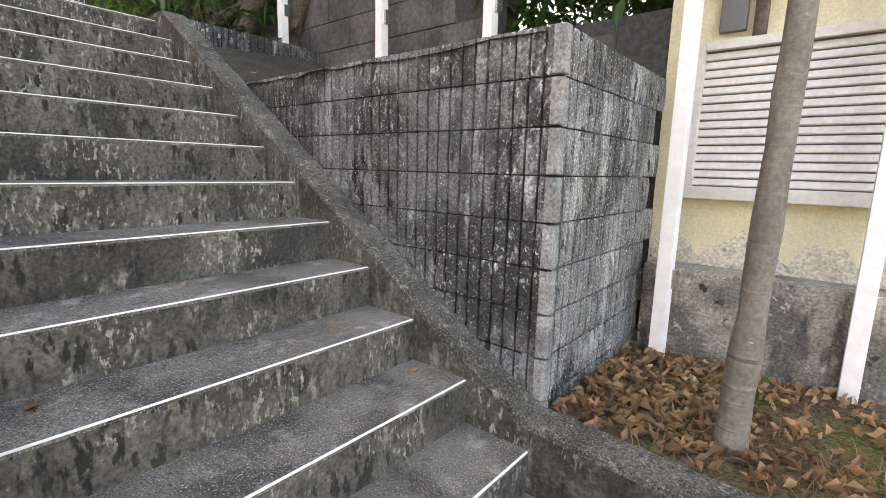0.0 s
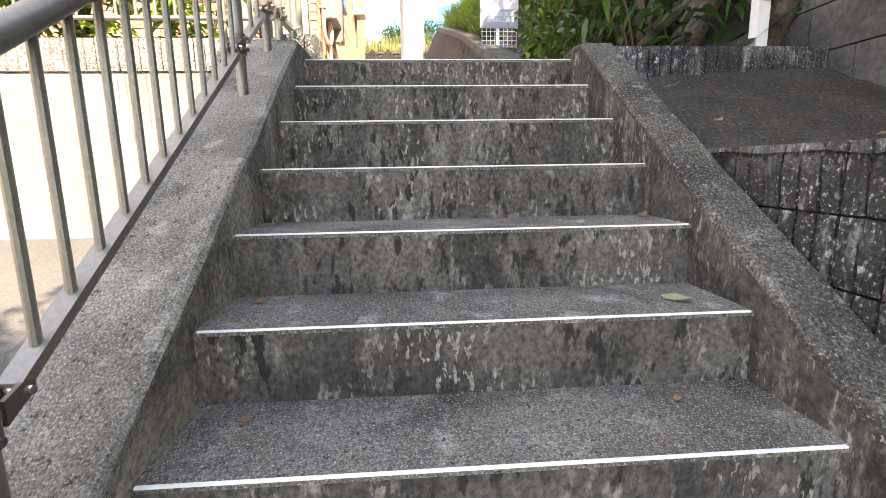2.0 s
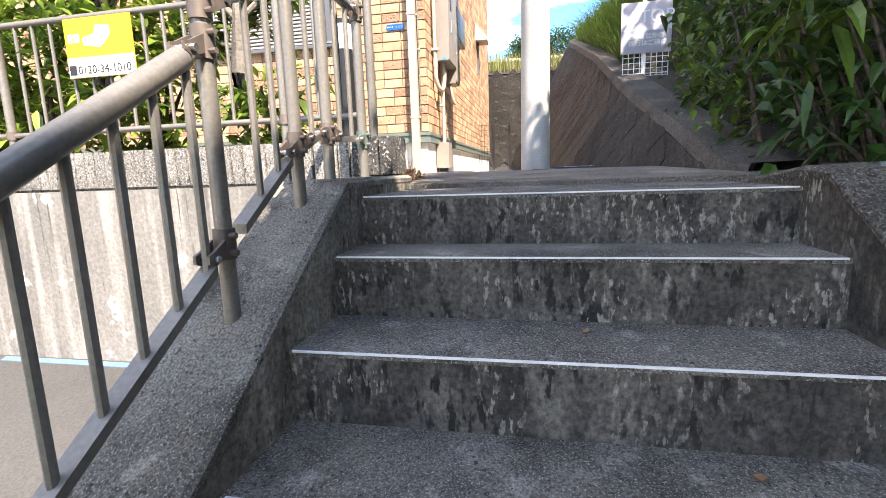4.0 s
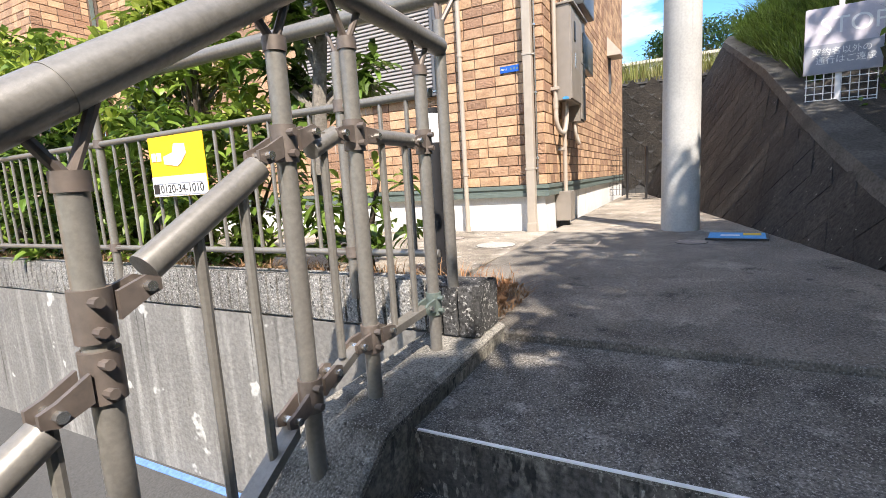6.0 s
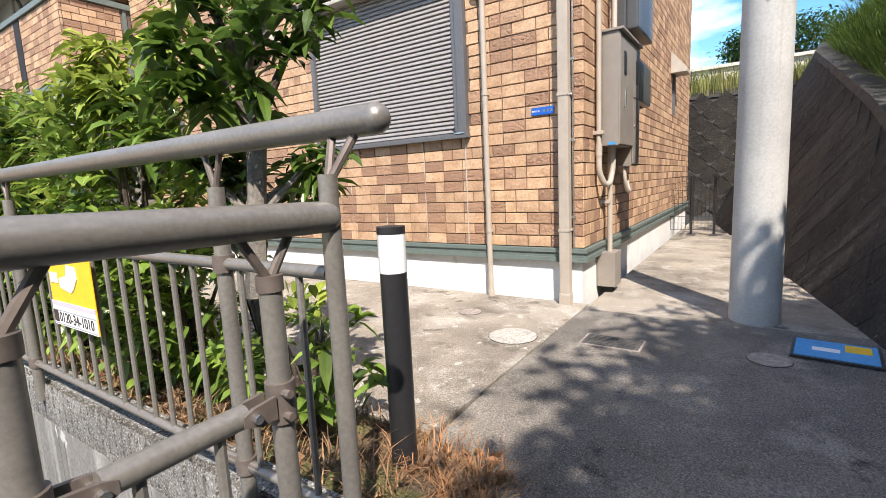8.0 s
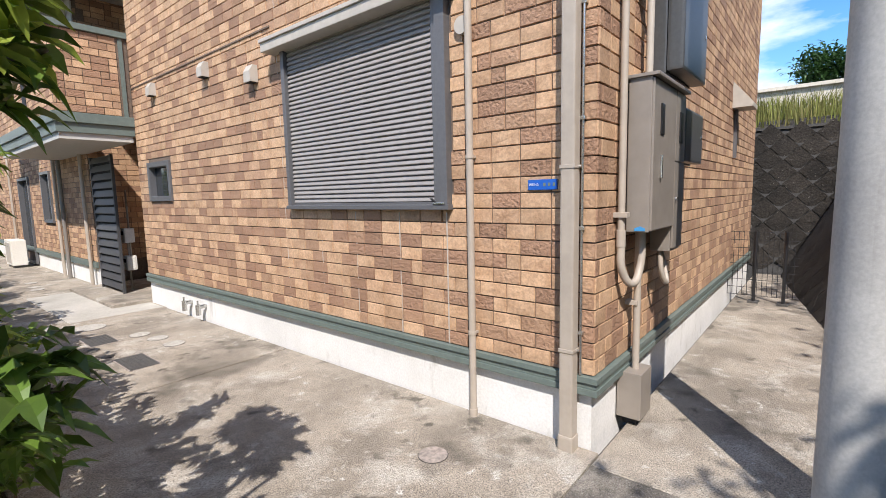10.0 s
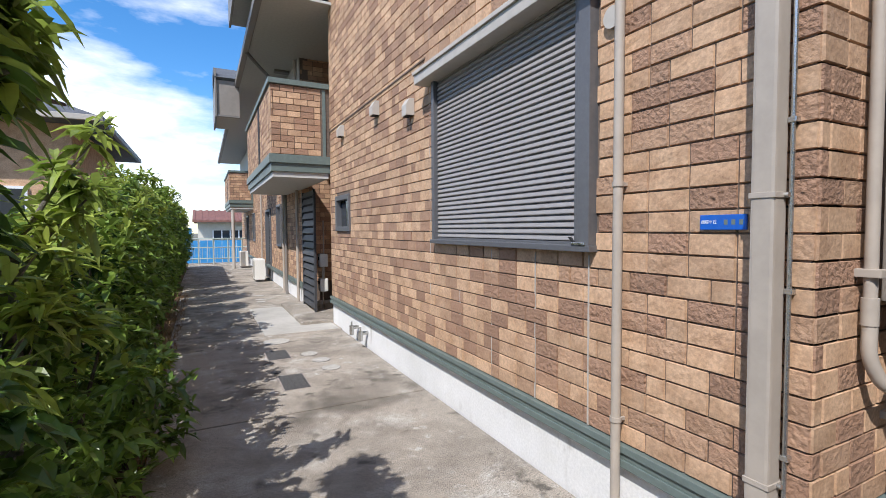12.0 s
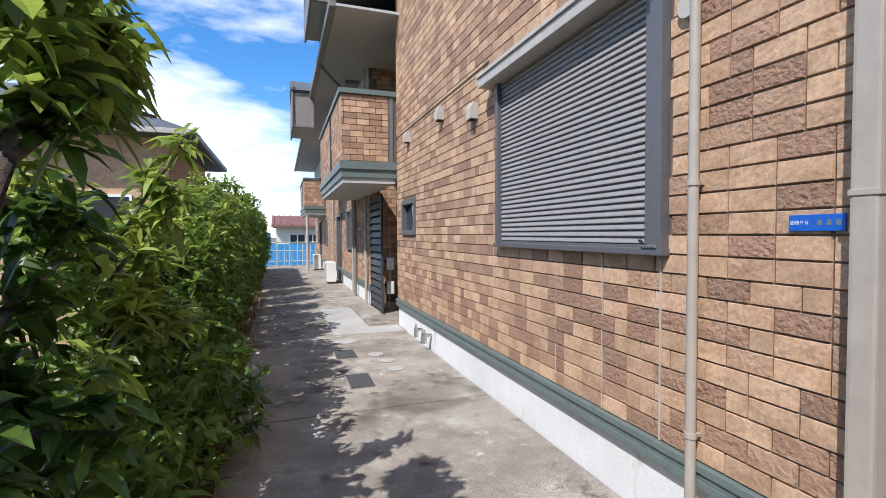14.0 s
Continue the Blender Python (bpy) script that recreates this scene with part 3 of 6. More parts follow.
part("core", bm, M["mortar"], low_wall)


def put_block(meshes, m, parent):
    ob = new("block", rnd.choice(meshes))
    ob.parent = parent
    ob.matrix_basis = m
    return ob


for row in range(9):
    z = BTOP - (row + 1) * RH
    x = BX - .001
    first = True
    while x > -2.9:
        use_half = first and row % 2 == 1
        L = RL / 2 if use_half else RL
        if z + RH > kerb_z(x - L) - .62 and x - L > -3.0:
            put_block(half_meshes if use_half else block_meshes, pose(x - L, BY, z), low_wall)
        x -= L
        first = False
    y = BY + .005
    first = True
    while y < 2.80:
        L = RL / 2 if (first and row % 2 == 0) else RL
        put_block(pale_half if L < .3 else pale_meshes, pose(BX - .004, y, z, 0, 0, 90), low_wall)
        y += L
        first = False
box_part("end_block", low_wall, M["block_pale"], -.36, -.150, 2.55, 2.765, .3, BTOP - .012)
# pale smooth corner bead
for row in range(9):
    z = BTOP - (row + 1) * RH
    box_part("corner_bead", low_wall, M["bead"], BX - .03, BX + .017, BY - .017, BY + .03, z + .006, z + RH - .006, .006)

# terrace soil above that wall
bm = bmesh.new()
nx, ny = 26, 10
grid = [[bm.verts.new((-.2 - 3.1 * i / nx, 1.69 + 1.30 * j / ny, 2.02 + .42 * max(0, (3.1 * i / nx - 2.2) / .9) + .06 * (j / ny) + rnd.uniform(-.012, .012))) for j in range(ny + 1)] for i in range(nx + 1)]
for i in range(nx):
    for j in range(ny):
        bm.faces.new((grid[i][j], grid[i + 1][j], grid[i + 1][j + 1], grid[i][j + 1]))
mesh_thing("terrace_soil", bm, M["soil"], "dark mossy soil of the upper terrace", "ground", kind="structure", smooth=True)
terrace_wall = empty_thing("wall_terrace", "single low course of dark ribbed blocks", "retaining wall", kind="structure")
for k in range(4):
    put_block(block_meshes, pose(-3.30, 1.70 + k * RL, 2.425, 0, 0, 90), terrace_wall)
bm = bmesh.new()
add_box(bm, -3.52, -3.33, 1.70, 3.1, 1.9, 2.598)
part("core", bm, M["mortar"], terrace_wall)

# grey block wall behind the terrace
grey_wall = empty_thing("wall_grey", "stained grey concrete block garden wall", "wall", kind="structure")
bm = bmesh.new()
add_box(bm, -5.2, -.14, 2.985, 3.12, .5, 2.42)
add_box(bm, -5.2, -1.3, 2.985, 3.12, 2.42, 3.5)
part("core", bm, M["mortar"], grey_wall)
bm = bmesh.new()
add_box(bm, 0.003, .597, 0, .05, .003, .247, .006)
gb = finish(bm, "block", M["bigblock"])
for row in range(7):
    z = 1.83 + row * .25
    x = -.14 - (.3 if row % 2 else 0)
    while x > -5.0:
        if not (row > 1 and x > -1.3):
            ob = new("block", gb)
            ob.parent = grey_wall
            ob.matrix_basis = pose(x - .6, 2.95 + rnd.uniform(0, .004), z)
        x -= .6

# ---- yellow house with its plinth ----
house = empty_thing("yellow_house", "pale yellow rendered house on a stained concrete plinth", "house")
bm = bmesh.new()
add_box(bm, -.14, 6.5, 2.97, 8.0, 1.0, 7.2)
part("wall", bm, M["yellow"], house)
bm = bmesh.new()
add_box(bm, -.10, 6.5, 2.77, 2.97, .3, 1.045, .012)
part("plinth", bm, M["plinth"], house, "algae-stained concrete plinth")
bm = bmesh.new()
add_prism(bm, [(2.5, 7.1), (5.5, 8.6), (8.5, 7.1), (8.5, 7.25), (5.5, 8.75), (2.5, 7.25)], "x", -.6, 7.0)
part("roof", bm, M["roof"], house)
r8 = random.Random(81)
bm = bmesh.new()
prof_ = [(-.13 + .05 * k, 1.17 + .05 * math.sin(k * .9) + .03 * math.sin(k * 2.3) + r8.uniform(-.015, .015)) for k in range(70)]
add_prism(bm, [(-.13, 1.04), *prof_, (3.32, 1.04)], "y", 2.9665, 2.975)
part("bare_render", bm, M["plinth_pale"], house, "weathered bare render above the plinth")
win = new("louver_window")
win.parent = house
box_part("frame", win, M["louver"], .015, .06, 2.905, 2.97, 1.43, 2.2, .006)
box_part("frame", win, M["louver"], .06, 1.9, 2.905, 2.97, 2.155, 2.2, .006)
box_part("sill", win, M["louver"], .0, 1.92, 2.895, 2.975, 1.405, 1.47, .006)
box_part("gap", win, M["frame"], .06, 1.9, 2.95, 2.968, 1.47, 2.155)
bm = bmesh.new()
add_prism(bm, [(2.935, 0), (2.930, .006), (2.938, .035), (2.948, .036), (2.955, .028), (2.955, 0)], "x", .06, 1.9)
slat = finish(bm, "slat", M["louver"])
for k in range(16):
    ob = new("slat", slat)
    ob.parent = win
    ob.location = (0, 0, 1.476 + k * .0422)
tube_part("rain_pipe", house, M["bark_dark"], (.28, 2.93, 2.2), (.28, 2.93, 7.0), .03)
box_part("window", house, M["frame"], .10, .22, 2.93, 2.975, 2.24, 3.4, .01)

# white fence posts
for x, y, z0, z1 in ((.04, 2.66, .5, 3.2), (.815, 2.73, .5, 3.2), (-1.16, 2.72, 2.0, 4.4), (-2.17, 2.72, 2.1, 4.4), (-3.56, 2.74, 2.4, 4.6)):
    post = empty_thing("white_post", "square white painted post", "post", "white posts by the yellow house")
    box_part("shaft", post, M["white"], x - .035, x + .035, y - .035, y + .035, z0, z1, .004)
    box_part("bracket", post, M["chrome"], x + .03, x + .055, y - .01, y + .05, .95 if z0 < 1 else z0 + .5, 1.05 if z0 < 1 else z0 + .6, .003)

# planting bed at the stair foot
bm = bmesh.new()
nx, ny = 30, 12
grid = [[bm.verts.new((-.2 + 4.0 * i / nx, 1.68 + 1.12 * j / ny, .555 + .02 * (j / ny) + rnd.uniform(-.012, .014))) for j in range(ny + 1)] for i in range(nx + 1)]
for i in range(nx):
    for j in range(ny):
        bm.faces.new((grid[i][j], grid[i + 1][j], grid[i + 1][j + 1], grid[i][j + 1]))
mesh_thing("planting_bed", bm, M["bedsoil"], "brown soil bed with moss and litter", "ground", kind="structure", smooth=True)

# slender trunk in the bed
def trunk_mesh(bm, pts, radii, seg=14, wob=.006, r=None):
    r = r or rnd
    rings = []
    for k, (p, rad) in enumerate(zip(pts, radii)):
        p = Vector(p)
        d = (Vector(pts[min(k + 1, len(pts) - 1)]) - Vector(pts[max(k - 1, 0)])).normalized()
        q = d.to_track_quat("Z", "Y")
        rings.append([bm.verts.new(p + q @ Vector((math.cos(a) * (rad + r.uniform(-wob, wob)), math.sin(a) * (rad + r.uniform(-wob, wob)), 0))) for a in [2 * math.pi * s / seg for s in range(seg)]])
    for a, b in zip(rings, rings[1:]):
        for s in range(seg):
            bm.faces.new((a[s], a[(s + 1) % seg], b[(s + 1) % seg], b[s]))
    bm.faces.new(rings[-1])


def tree(name, label, pts, radii, limbs, tufts, leafmat, length, width, seed, barkmat="bark_dark", category="tree", droop=.5):
    t = empty_thing(name, label, category, at=(0, 0, 0))
    bm = bmesh.new()
    trunk_mesh(bm, pts, radii)
    part("trunk", bm, M[barkmat], t, smooth=True)
    bm = bmesh.new()
    for a, mid, b, r0 in limbs:
        trunk_mesh(bm, [a, mid, b], [r0, r0 * .7, r0 * .3], 8, r0 * .08)
    if limbs:
        part("limb", bm, M[barkmat], t, smooth=True)
    me = leaf_mesh("crown", M[leafmat], tufts, length, width, droop, seed)
    ob = new("crown", me)
    ob.parent = t
    return t


pts, radii = [], []
for k in range(26):
    u = k / 25
    pts.append((.487 + .06 * u, 1.95 + .03 * math.sin(u * 2), .50 + 3.6 * u))
    radii.append(.0465 - .012 * u + (.012 * (1 - u * 8) if u < .125 else 0) + (.003 if k % 3 == 0 else 0))
def crown_spots(cx, cy, cz, rx, ry, rz, n, k, reach, seed):
    r = random.Random(seed)
    out = []
    while len(out) < n:
        a = Vector((r.uniform(-1, 1), r.uniform(-1, 1), r.uniform(-1, 1)))
        if .35 < a.length < 1.0:
            out.append((cx + a.x * rx, cy + a.y * ry, cz + a.z * rz, k, reach))
    return out
tree("bed_tree", "slender grey ringed tree trunk in the litter bed", pts, radii, [], crown_spots(.5, 2.0, 5.0, 1.3, 1.3, .9, 50, 30, .18, 3), "leaf_dark", .16, .05, 3, "bark")

# ---- retaining wall of the path, with its single ribbed course ----
path_wall = empty_thing("wall_retaining", "pale streaked concrete retaining wall under a ribbed block course", "retaining wall", kind="structure")
bm = bmesh.new()
add_box(bm, -4.02, -3.865, -24.5, -.02, .2, 2.575)
part("concrete", bm, M["retain"], path_wall)
course = [rib_block_mesh("block", .375, .195, 6, 60 + s, M["block_light"]) for s in range(3)]
y = .09
k = 0
while y > -24.3:
    ob = new("block", course[k % 3])
    ob.parent = path_wall
    ob.matrix_basis = pose(-3.868, y - .375, 2.586, 0, 0, 90)
    y -= .378
    k += 1
bm = bmesh.new()
add_box(bm, -4.0, -3.89, -24.3, .08, 2.57, 2.768)
part("core", bm, M["block_light"], path_wall)
# dark end block on the landing kerb
ped = empty_thing("end_block", "dark ribbed concrete block ending the course on the kerb", "block")
em = rib_block_mesh("block_face", .19, .175, 3, 91, M["block_dark"], .09)
for m in (pose(-3.965, .14, 2.608, 0, 0, 180) @ pose(-.19, 0, 0), pose(-3.778, -.05, 2.608, 0, 0, 90), ):
    ob = new("block_face", em)
    ob.parent = ped
    ob.matrix_basis = m
box_part("block_body", ped, M["block_dark"], -3.96, -3.795, -.06, .12, 2.606, 2.78, .008)

# ---- fence on the retaining wall ----
FX = -3.85
fence = empty_thing("fence", "brown-grey tubular steel fence above the retaining wall", "fence")
for y in (-.41, -2.04, -3.66, -5.2, -6.8, -8.4):
    tube_part("post", fence, M["steel"], (FX, y, 2.7), (FX, y, 3.64), .021)
    for z in (2.885, 3.445):
        tube_part("clamp", fence, M["clamp"], (FX, y, z - .022), (FX, y, z + .022), .028)
        box_part("clamp_arm", fence, M["clamp"], FX - .012, FX + .012, y - .07, y + .07, z - .012, z + .012, .004)
    for s in (-1, 1):
        tube_part("saddle", fence, M["clamp"], (FX, y, 3.63), (FX, y + s * .035, 3.725), .008, seg=8)
tube_part("top_rail", fence, M["steel"], (FX, .135, 3.748), (FX, -8.6, 3.748), .03)
bm = bmesh.new()
add_ball(bm, (FX, .135, 3.748), .03)
part("end_cap", bm, M["steel"], fence, smooth=True)
tube_part("end_post", fence, M["steel"], (-3.80, .05, 2.77), (-3.80, .05, 3.65), .019)
tube_part("saddle", fence, M["clamp"], (-3.80, .05, 3.63), (FX, .02, 3.735), .009, seg=8)
tube_part("saddle", fence, M["clamp"], (-3.80, .05, 3.63), (FX, .09, 3.735), .009, seg=8)
tube_part("upper_bar", fence, M["steel"], (FX, -.02, 3.445), (FX, -8.5, 3.445), .016)
tube_part("lower_bar", fence, M["steel"], (FX, -.02, 2.885), (FX, -8.5, 2.885), .014)
bm = bmesh.new()
add_tube(bm, (FX, 0, 2.885), (FX, 0, 3.445), .0085, seg=8)
bal = finish(bm, "baluster", M["steel"], True)
y = -.12
while y > -8.4:
    if min(abs(y - p) for p in (-.41, -2.04, -3.66, -5.2, -6.8)) > .05:
        ob = new("baluster", bal)
        ob.parent = fence
        ob.location = (0, y, 0)
    y -= .112

# yellow notice on the fence
notice = empty_thing("notice_board", "yellow and white notice board tied to the fence", "sign")
NX0 = -3.815
box_part("board", notice, M["yellowsign"], NX0 - .004, NX0, -1.565, -1.165, 3.145, 3.43, .0015, "yellow board")
box_part("white_band", notice, M["signwhite"], NX0 + .0005, NX0 + .003, -1.563, -1.167, 3.147, 3.225, .0, "white lower band")
box_part("number_bar", notice, M["black"], NX0 + .003, NX0 + .005, -1.555, -1.515, 3.16, 3.205)
tx = Matrix(((0, 0, 1, NX0 + .004), (1, 0, 0, -1.505), (0, 1, 0, 3.18), (0, 0, 0, 1)))
text_part("phone_number", notice, M["black"], "0120-34-1010", .056, tx)
box_part("grey_strip", notice, M["signlilac"], NX0 + .0005, NX0 + .0035, -1.563, -1.167, 3.225, 3.243)
for a_ in ((-1.56, -1.17, 3.206, 3.209), (-1.56, -1.17, 3.152, 3.155)):
    box_part("number_frame", notice, M["signgrey"], NX0 + .003, NX0 + .0045, *a_)
for k in range(2):
    box_part("letter_bar", notice, M["signwhite"], NX0 + .0005, NX0 + .003, -1.545 + k * .04, -1.515 + k * .04, 3.315, 3.355)
bm = bmesh.new()
add_prism(bm, [(-1.455, 3.30), (-1.360, 3.285), (-1.330, 3.30), (-1.290, 3.34), (-1.295, 3.385), (-1.370, 3.39), (-1.385, 3.35), (-1.410, 3.345), (-1.455, 3.335)], "x", NX0 + .0005, NX0 + .003)
part("emblem", bm, M["signwhite"], notice, "white emblem shape")

# ---- stair railing ----
rail = empty_thing("stair_railing", "brown-grey tubular steel stair railing on the kerb", "railing")
RY = .05
posts = ((-.18, .64, 1.55), (-1.44, 1.50, 2.36), (-2.70, 2.29, 3.17), (-3.078, 2.52, 3.42), (-3.306, 2.598, 3.472), (-3.652, 2.60, 3.472))
def hand_z(x):
    return 3.22 + (-2.60 - x) * .618
def mid_z(x):
    return (2.93 if x < -2.70 else 2.846) + (-2.60 - x) * .632
def low_z(x):
    return 2.435 + (-2.678 - x) * .655
for x, z0, z1 in posts:
    tube_part("post", rail, M["steel"], (x, RY, z0 - .03), (x, RY, z1), .0195, seg=18)
    tube_part("post_cap", rail, M["clamp"], (x, RY, z1 - .015), (x, RY, z1 + .012), .0228, seg=18)
    flat = x < -3.2
    for s in (-1, 1):
        top = 3.56 if flat else hand_z(x + s * .05) - .01
        tube_part("saddle", rail, M["clamp"], (x, RY, z1), (x + s * .055, RY, top), .0085, seg=8)
    zs = (3.262, 2.758) if flat else (mid_z(x), low_z(x) + .012)
    if x == -2.70:
        zs = (mid_z(x), 2.993, low_z(x) + .012)
    for z in zs:
        green = z < 2.9 and x < -3.5
        mat = M["clamp_green"] if green else M["clamp"]
        tube_part("clamp", rail, mat, (x, RY, z - .036), (x, RY, z + .036), .0255, seg=18)
        sl = 0 if flat else .3
        for s in (-1, 1):
            if (x < -3.6 and s < 0) or (x == -2.70 and (s < 0) != (z == 2.993)):
                continue
            a = Vector((x + s * .024, RY, z + (-s) * .024 * sl))
            b = Vector((x + s * .085, RY, z + (-s) * .085 * sl))
            bm = bmesh.new()
            for o in (-.017, .017):
                add_prism(bm, [(a.x, a.z - .02), (b.x - s * .02, b.z - .016), (b.x, b.z - .009), (b.x, b.z + .009), (b.x - s * .02, b.z + .016), (a.x, a.z + .02)], "y", RY + o - .004, RY + o + .004)
            part("clamp_arm", bm, mat, rail)
            bm = bmesh.new()
            add_tube(bm, (b.x - s * .02, RY - .03, b.z), (b.x - s * .02, RY + .032, b.z), .008, seg=8)
            part("bolt", bm, M["chrome"], rail)
        for dz in (-.02, .02):
            tube_part("bolt", rail, mat, (x + .008, RY + .02, z + dz), (x + .008, RY + .038, z + dz), .0075, seg=8)
HX = -3.19
tube_part("handrail", rail, M["steel"], (1.0, RY, hand_z(1.0)), (HX + .035, RY, hand_z(HX + .035)), .034, seg=24)
tube_part("sleeve_joint", rail, M["steel"], (-2.70, RY, hand_z(-2.70)), (-2.702, RY, hand_z(-2.702)), .0352, seg=24)
bm = bmesh.new()
add_ball(bm, (HX + .01, RY, 3.585), .042)
add_ball(bm, (HX - .05, RY, 3.583), .034)
part("elbow_joint", bm, M["clamp"], rail, smooth=True)
tube_part("elbow_bolt", rail, M["black"], (HX + .01, RY + .036, 3.588), (HX + .01, RY + .0425, 3.588), .008, seg=10)
tube_part("handrail", rail, M["steel"], (HX - .05, RY, 3.582), (-3.787, RY, 3.570), .030, seg=24)
bm = bmesh.new()
add_ball(bm, (-3.787, RY, 3.570), .030)
part("end_cap", bm, M["steel"], rail, smooth=True)
spans = [(1.0, -.18), (-.18, -1.44), (-1.44, -2.70), (-2.70, -3.078)]
for a, b in spans:
    tube_part("mid_rail", rail, M["steel"], (a - .075, RY, mid_z(a - .075)), (b + .075, RY, mid_z(b + .075)), .0245, seg=18)
    bm = bmesh.new()
    xa, xb = a - .06, b + .06
    add_prism(bm, [(xa, low_z(xa) - .012), (xb, low_z(xb) - .012), (xb, low_z(xb) + .012), (xa, low_z(xa) + .012)], "y", RY - .02, RY + .02)
    part("bottom_rail", bm, M["steel"], rail)
tube_part("mid_rail", rail, M["steel"], (-3.15, RY, 3.222), (-3.235, RY, 3.26), .020, seg=18)
tube_part("mid_rail", rail, M["steel"], (-3.375, RY, 3.264), (-3.58, RY, 3.264), .020, seg=18)
bm = bmesh.new()
add_prism(bm, [(-3.135, 2.72), (-3.245, 2.765), (-3.245, 2.745), (-3.135, 2.698)], "y", RY - .016, RY + .016)
part("bottom_rail", bm, M["steel"], rail)
bm = bmesh.new()
add_prism(bm, [(-3.365, 2.756), (-3.59, 2.766), (-3.59, 2.746), (-3.365, 2.733)], "y", RY - .018, RY + .018)
part("bottom_rail", bm, M["steel"], rail)
for a, b in spans:
    x = a - (.069 if a < -2.5 else .0275)
    while x - .097 > b + .06:
        x -= .0970
        tube_part("baluster", rail, M["steel"], (x, RY, low_z(x)), (x, RY, mid_z(x)), .0095, seg=8)
for x in (-3.19, -3.42, -3.535):
    tube_part("baluster", rail, M["steel"], (x, RY, 2.75), (x, RY, 3.262), .0095, seg=8)

# ---- bollard ----
bol = empty_thing("bollard", "black bollard with a white band at the path corner", "bollard")
tube_part("body", bol, M["black"], (-4.41, -.315, 2.58), (-4.41, -.315, 3.325), .048, seg=20)
tube_part("white_band", bol, M["signwhite"], (-4.41, -.315, 3.325), (-4.41, -.315, 3.46), .049, "white reflective band", 20)
tube_part("cap", bol, M["black"], (-4.41, -.315, 3.46), (-4.41, -.315, 3.485), .05, seg=20)

# ---- apartment building ----
apt = empty_thing("apartment_building", "two-storey apartment block clad in tan brick siding", "apartment building")
BH, BL = .0959, .206
def wall_boxes(bm, axis, face, thick, u0, u1, z0, z1, holes):
    """A wall along u with holes (u0, u1, z0, z1), made of butted boxes."""
    us = sorted({u0, u1, *[h for q in holes for h in q[:2]]})
    for a, b in zip(us, us[1:]):
        zs = [z0]
        for q in sorted(holes, key=lambda q: q[2]):
            if q[0] <= a and q[1] >= b:
                zs += [q[2], q[3]]
        zs.append(z1)
        for c, d in zip(zs[::2], zs[1::2]):
            if axis == "y":
                add_box(bm, face - thick, face, a, b, c, d)
            else:
                add_box(bm, a, b, face - thick, face, c, d)


TOP = 8.7
SH = (-3.30, -1.39, 4.01, 5.50)
SW = (-6.75, -6.0, 4.11, 4.64)
front = new("wall_front")
front.parent = apt
bm = bmesh.new()
wall_boxes(bm, "y", WX - .008, .16, -7.15, WY - .02, 2.95, TOP, [SH, SW])
part("siding_base", bm, M["grout"], front)
side = new("wall_side")
side.parent = apt
bm = bmesh.new()
wall_boxes(bm, "x", WY - .008, .16, -13.6, WX - .17, 2.95, TOP, [])
part("siding_base", bm, M["grout"], side)

def brick_mesh(L, seed):
    r = random.Random(seed)
    bm = bmesh.new()
    h = BH - .0065
    e = .003
    back = [bm.verts.new((0, u, z)) for u, z in ((0, 0), (L - .008, 0), (L - .008, h), (0, h))]
    fr = [bm.verts.new((.010 + r.uniform(-.002, .002), u, z)) for u, z in ((e, e), (L - .008 - e, e), (L - .008 - e, h - e), (e, h - e))]
    for i in range(4):
        bm.faces.new((back[i], back[(i + 1) % 4], fr[(i + 1) % 4], fr[i]))
    c = [bm.verts.new((.011 + r.uniform(-.003, .003), e + (L - .008 - 2 * e) * u, h * .5)) for u in (.3, .7)]
    bm.faces.new((fr[0], fr[1], c[1], c[0])), bm.faces.new((fr[1], fr[2], c[1])), bm.faces.new((fr[2], fr[3], c[0], c[1])), bm.faces.new((fr[3], fr[0], c[0]))
    return finish(bm, "brick", M["brick"])


full_b = [brick_mesh(BL, s) for s in range(5)]
half_b = [brick_mesh(BL / 2, s + 9) for s in range(3)]
def brick_rows(u0, u1, z0, z1, holes, seed):
    """Courses of full and half bricks: yields (u, z, length)."""
    r = random.Random(seed)
    z, row = z0, 0
    while z < z1:
        u = u0
        grid_half = row % 2
        if grid_half:
            pieces = [BL / 2]
        else:
            pieces = []
        k = 0
        while u < u1 - .02:
            if k < len(pieces):
                L = pieces[k]
            else:
                L = BL
                if r.random() < .16:
                    pieces = pieces[:k] + [BL / 2] if len(pieces) <= k else pieces
                    L = BL / 2
            L = min(L, u1 - u)
            k += 1
            bad = [q for q in holes if u + L > q[0] and u < q[1] and z + BH > q[2] + .03 and z < q[3] - .03]
            if bad:
                if u < bad[0][0] - .03:
                    yield u, z, bad[0][0] - u
                if u + L > bad[0][1] + .03:
                    yield bad[0][1], z, u + L - bad[0][1]
            elif L > .03:
                yield u, z, L
            u += L
        z += BH
        row += 1


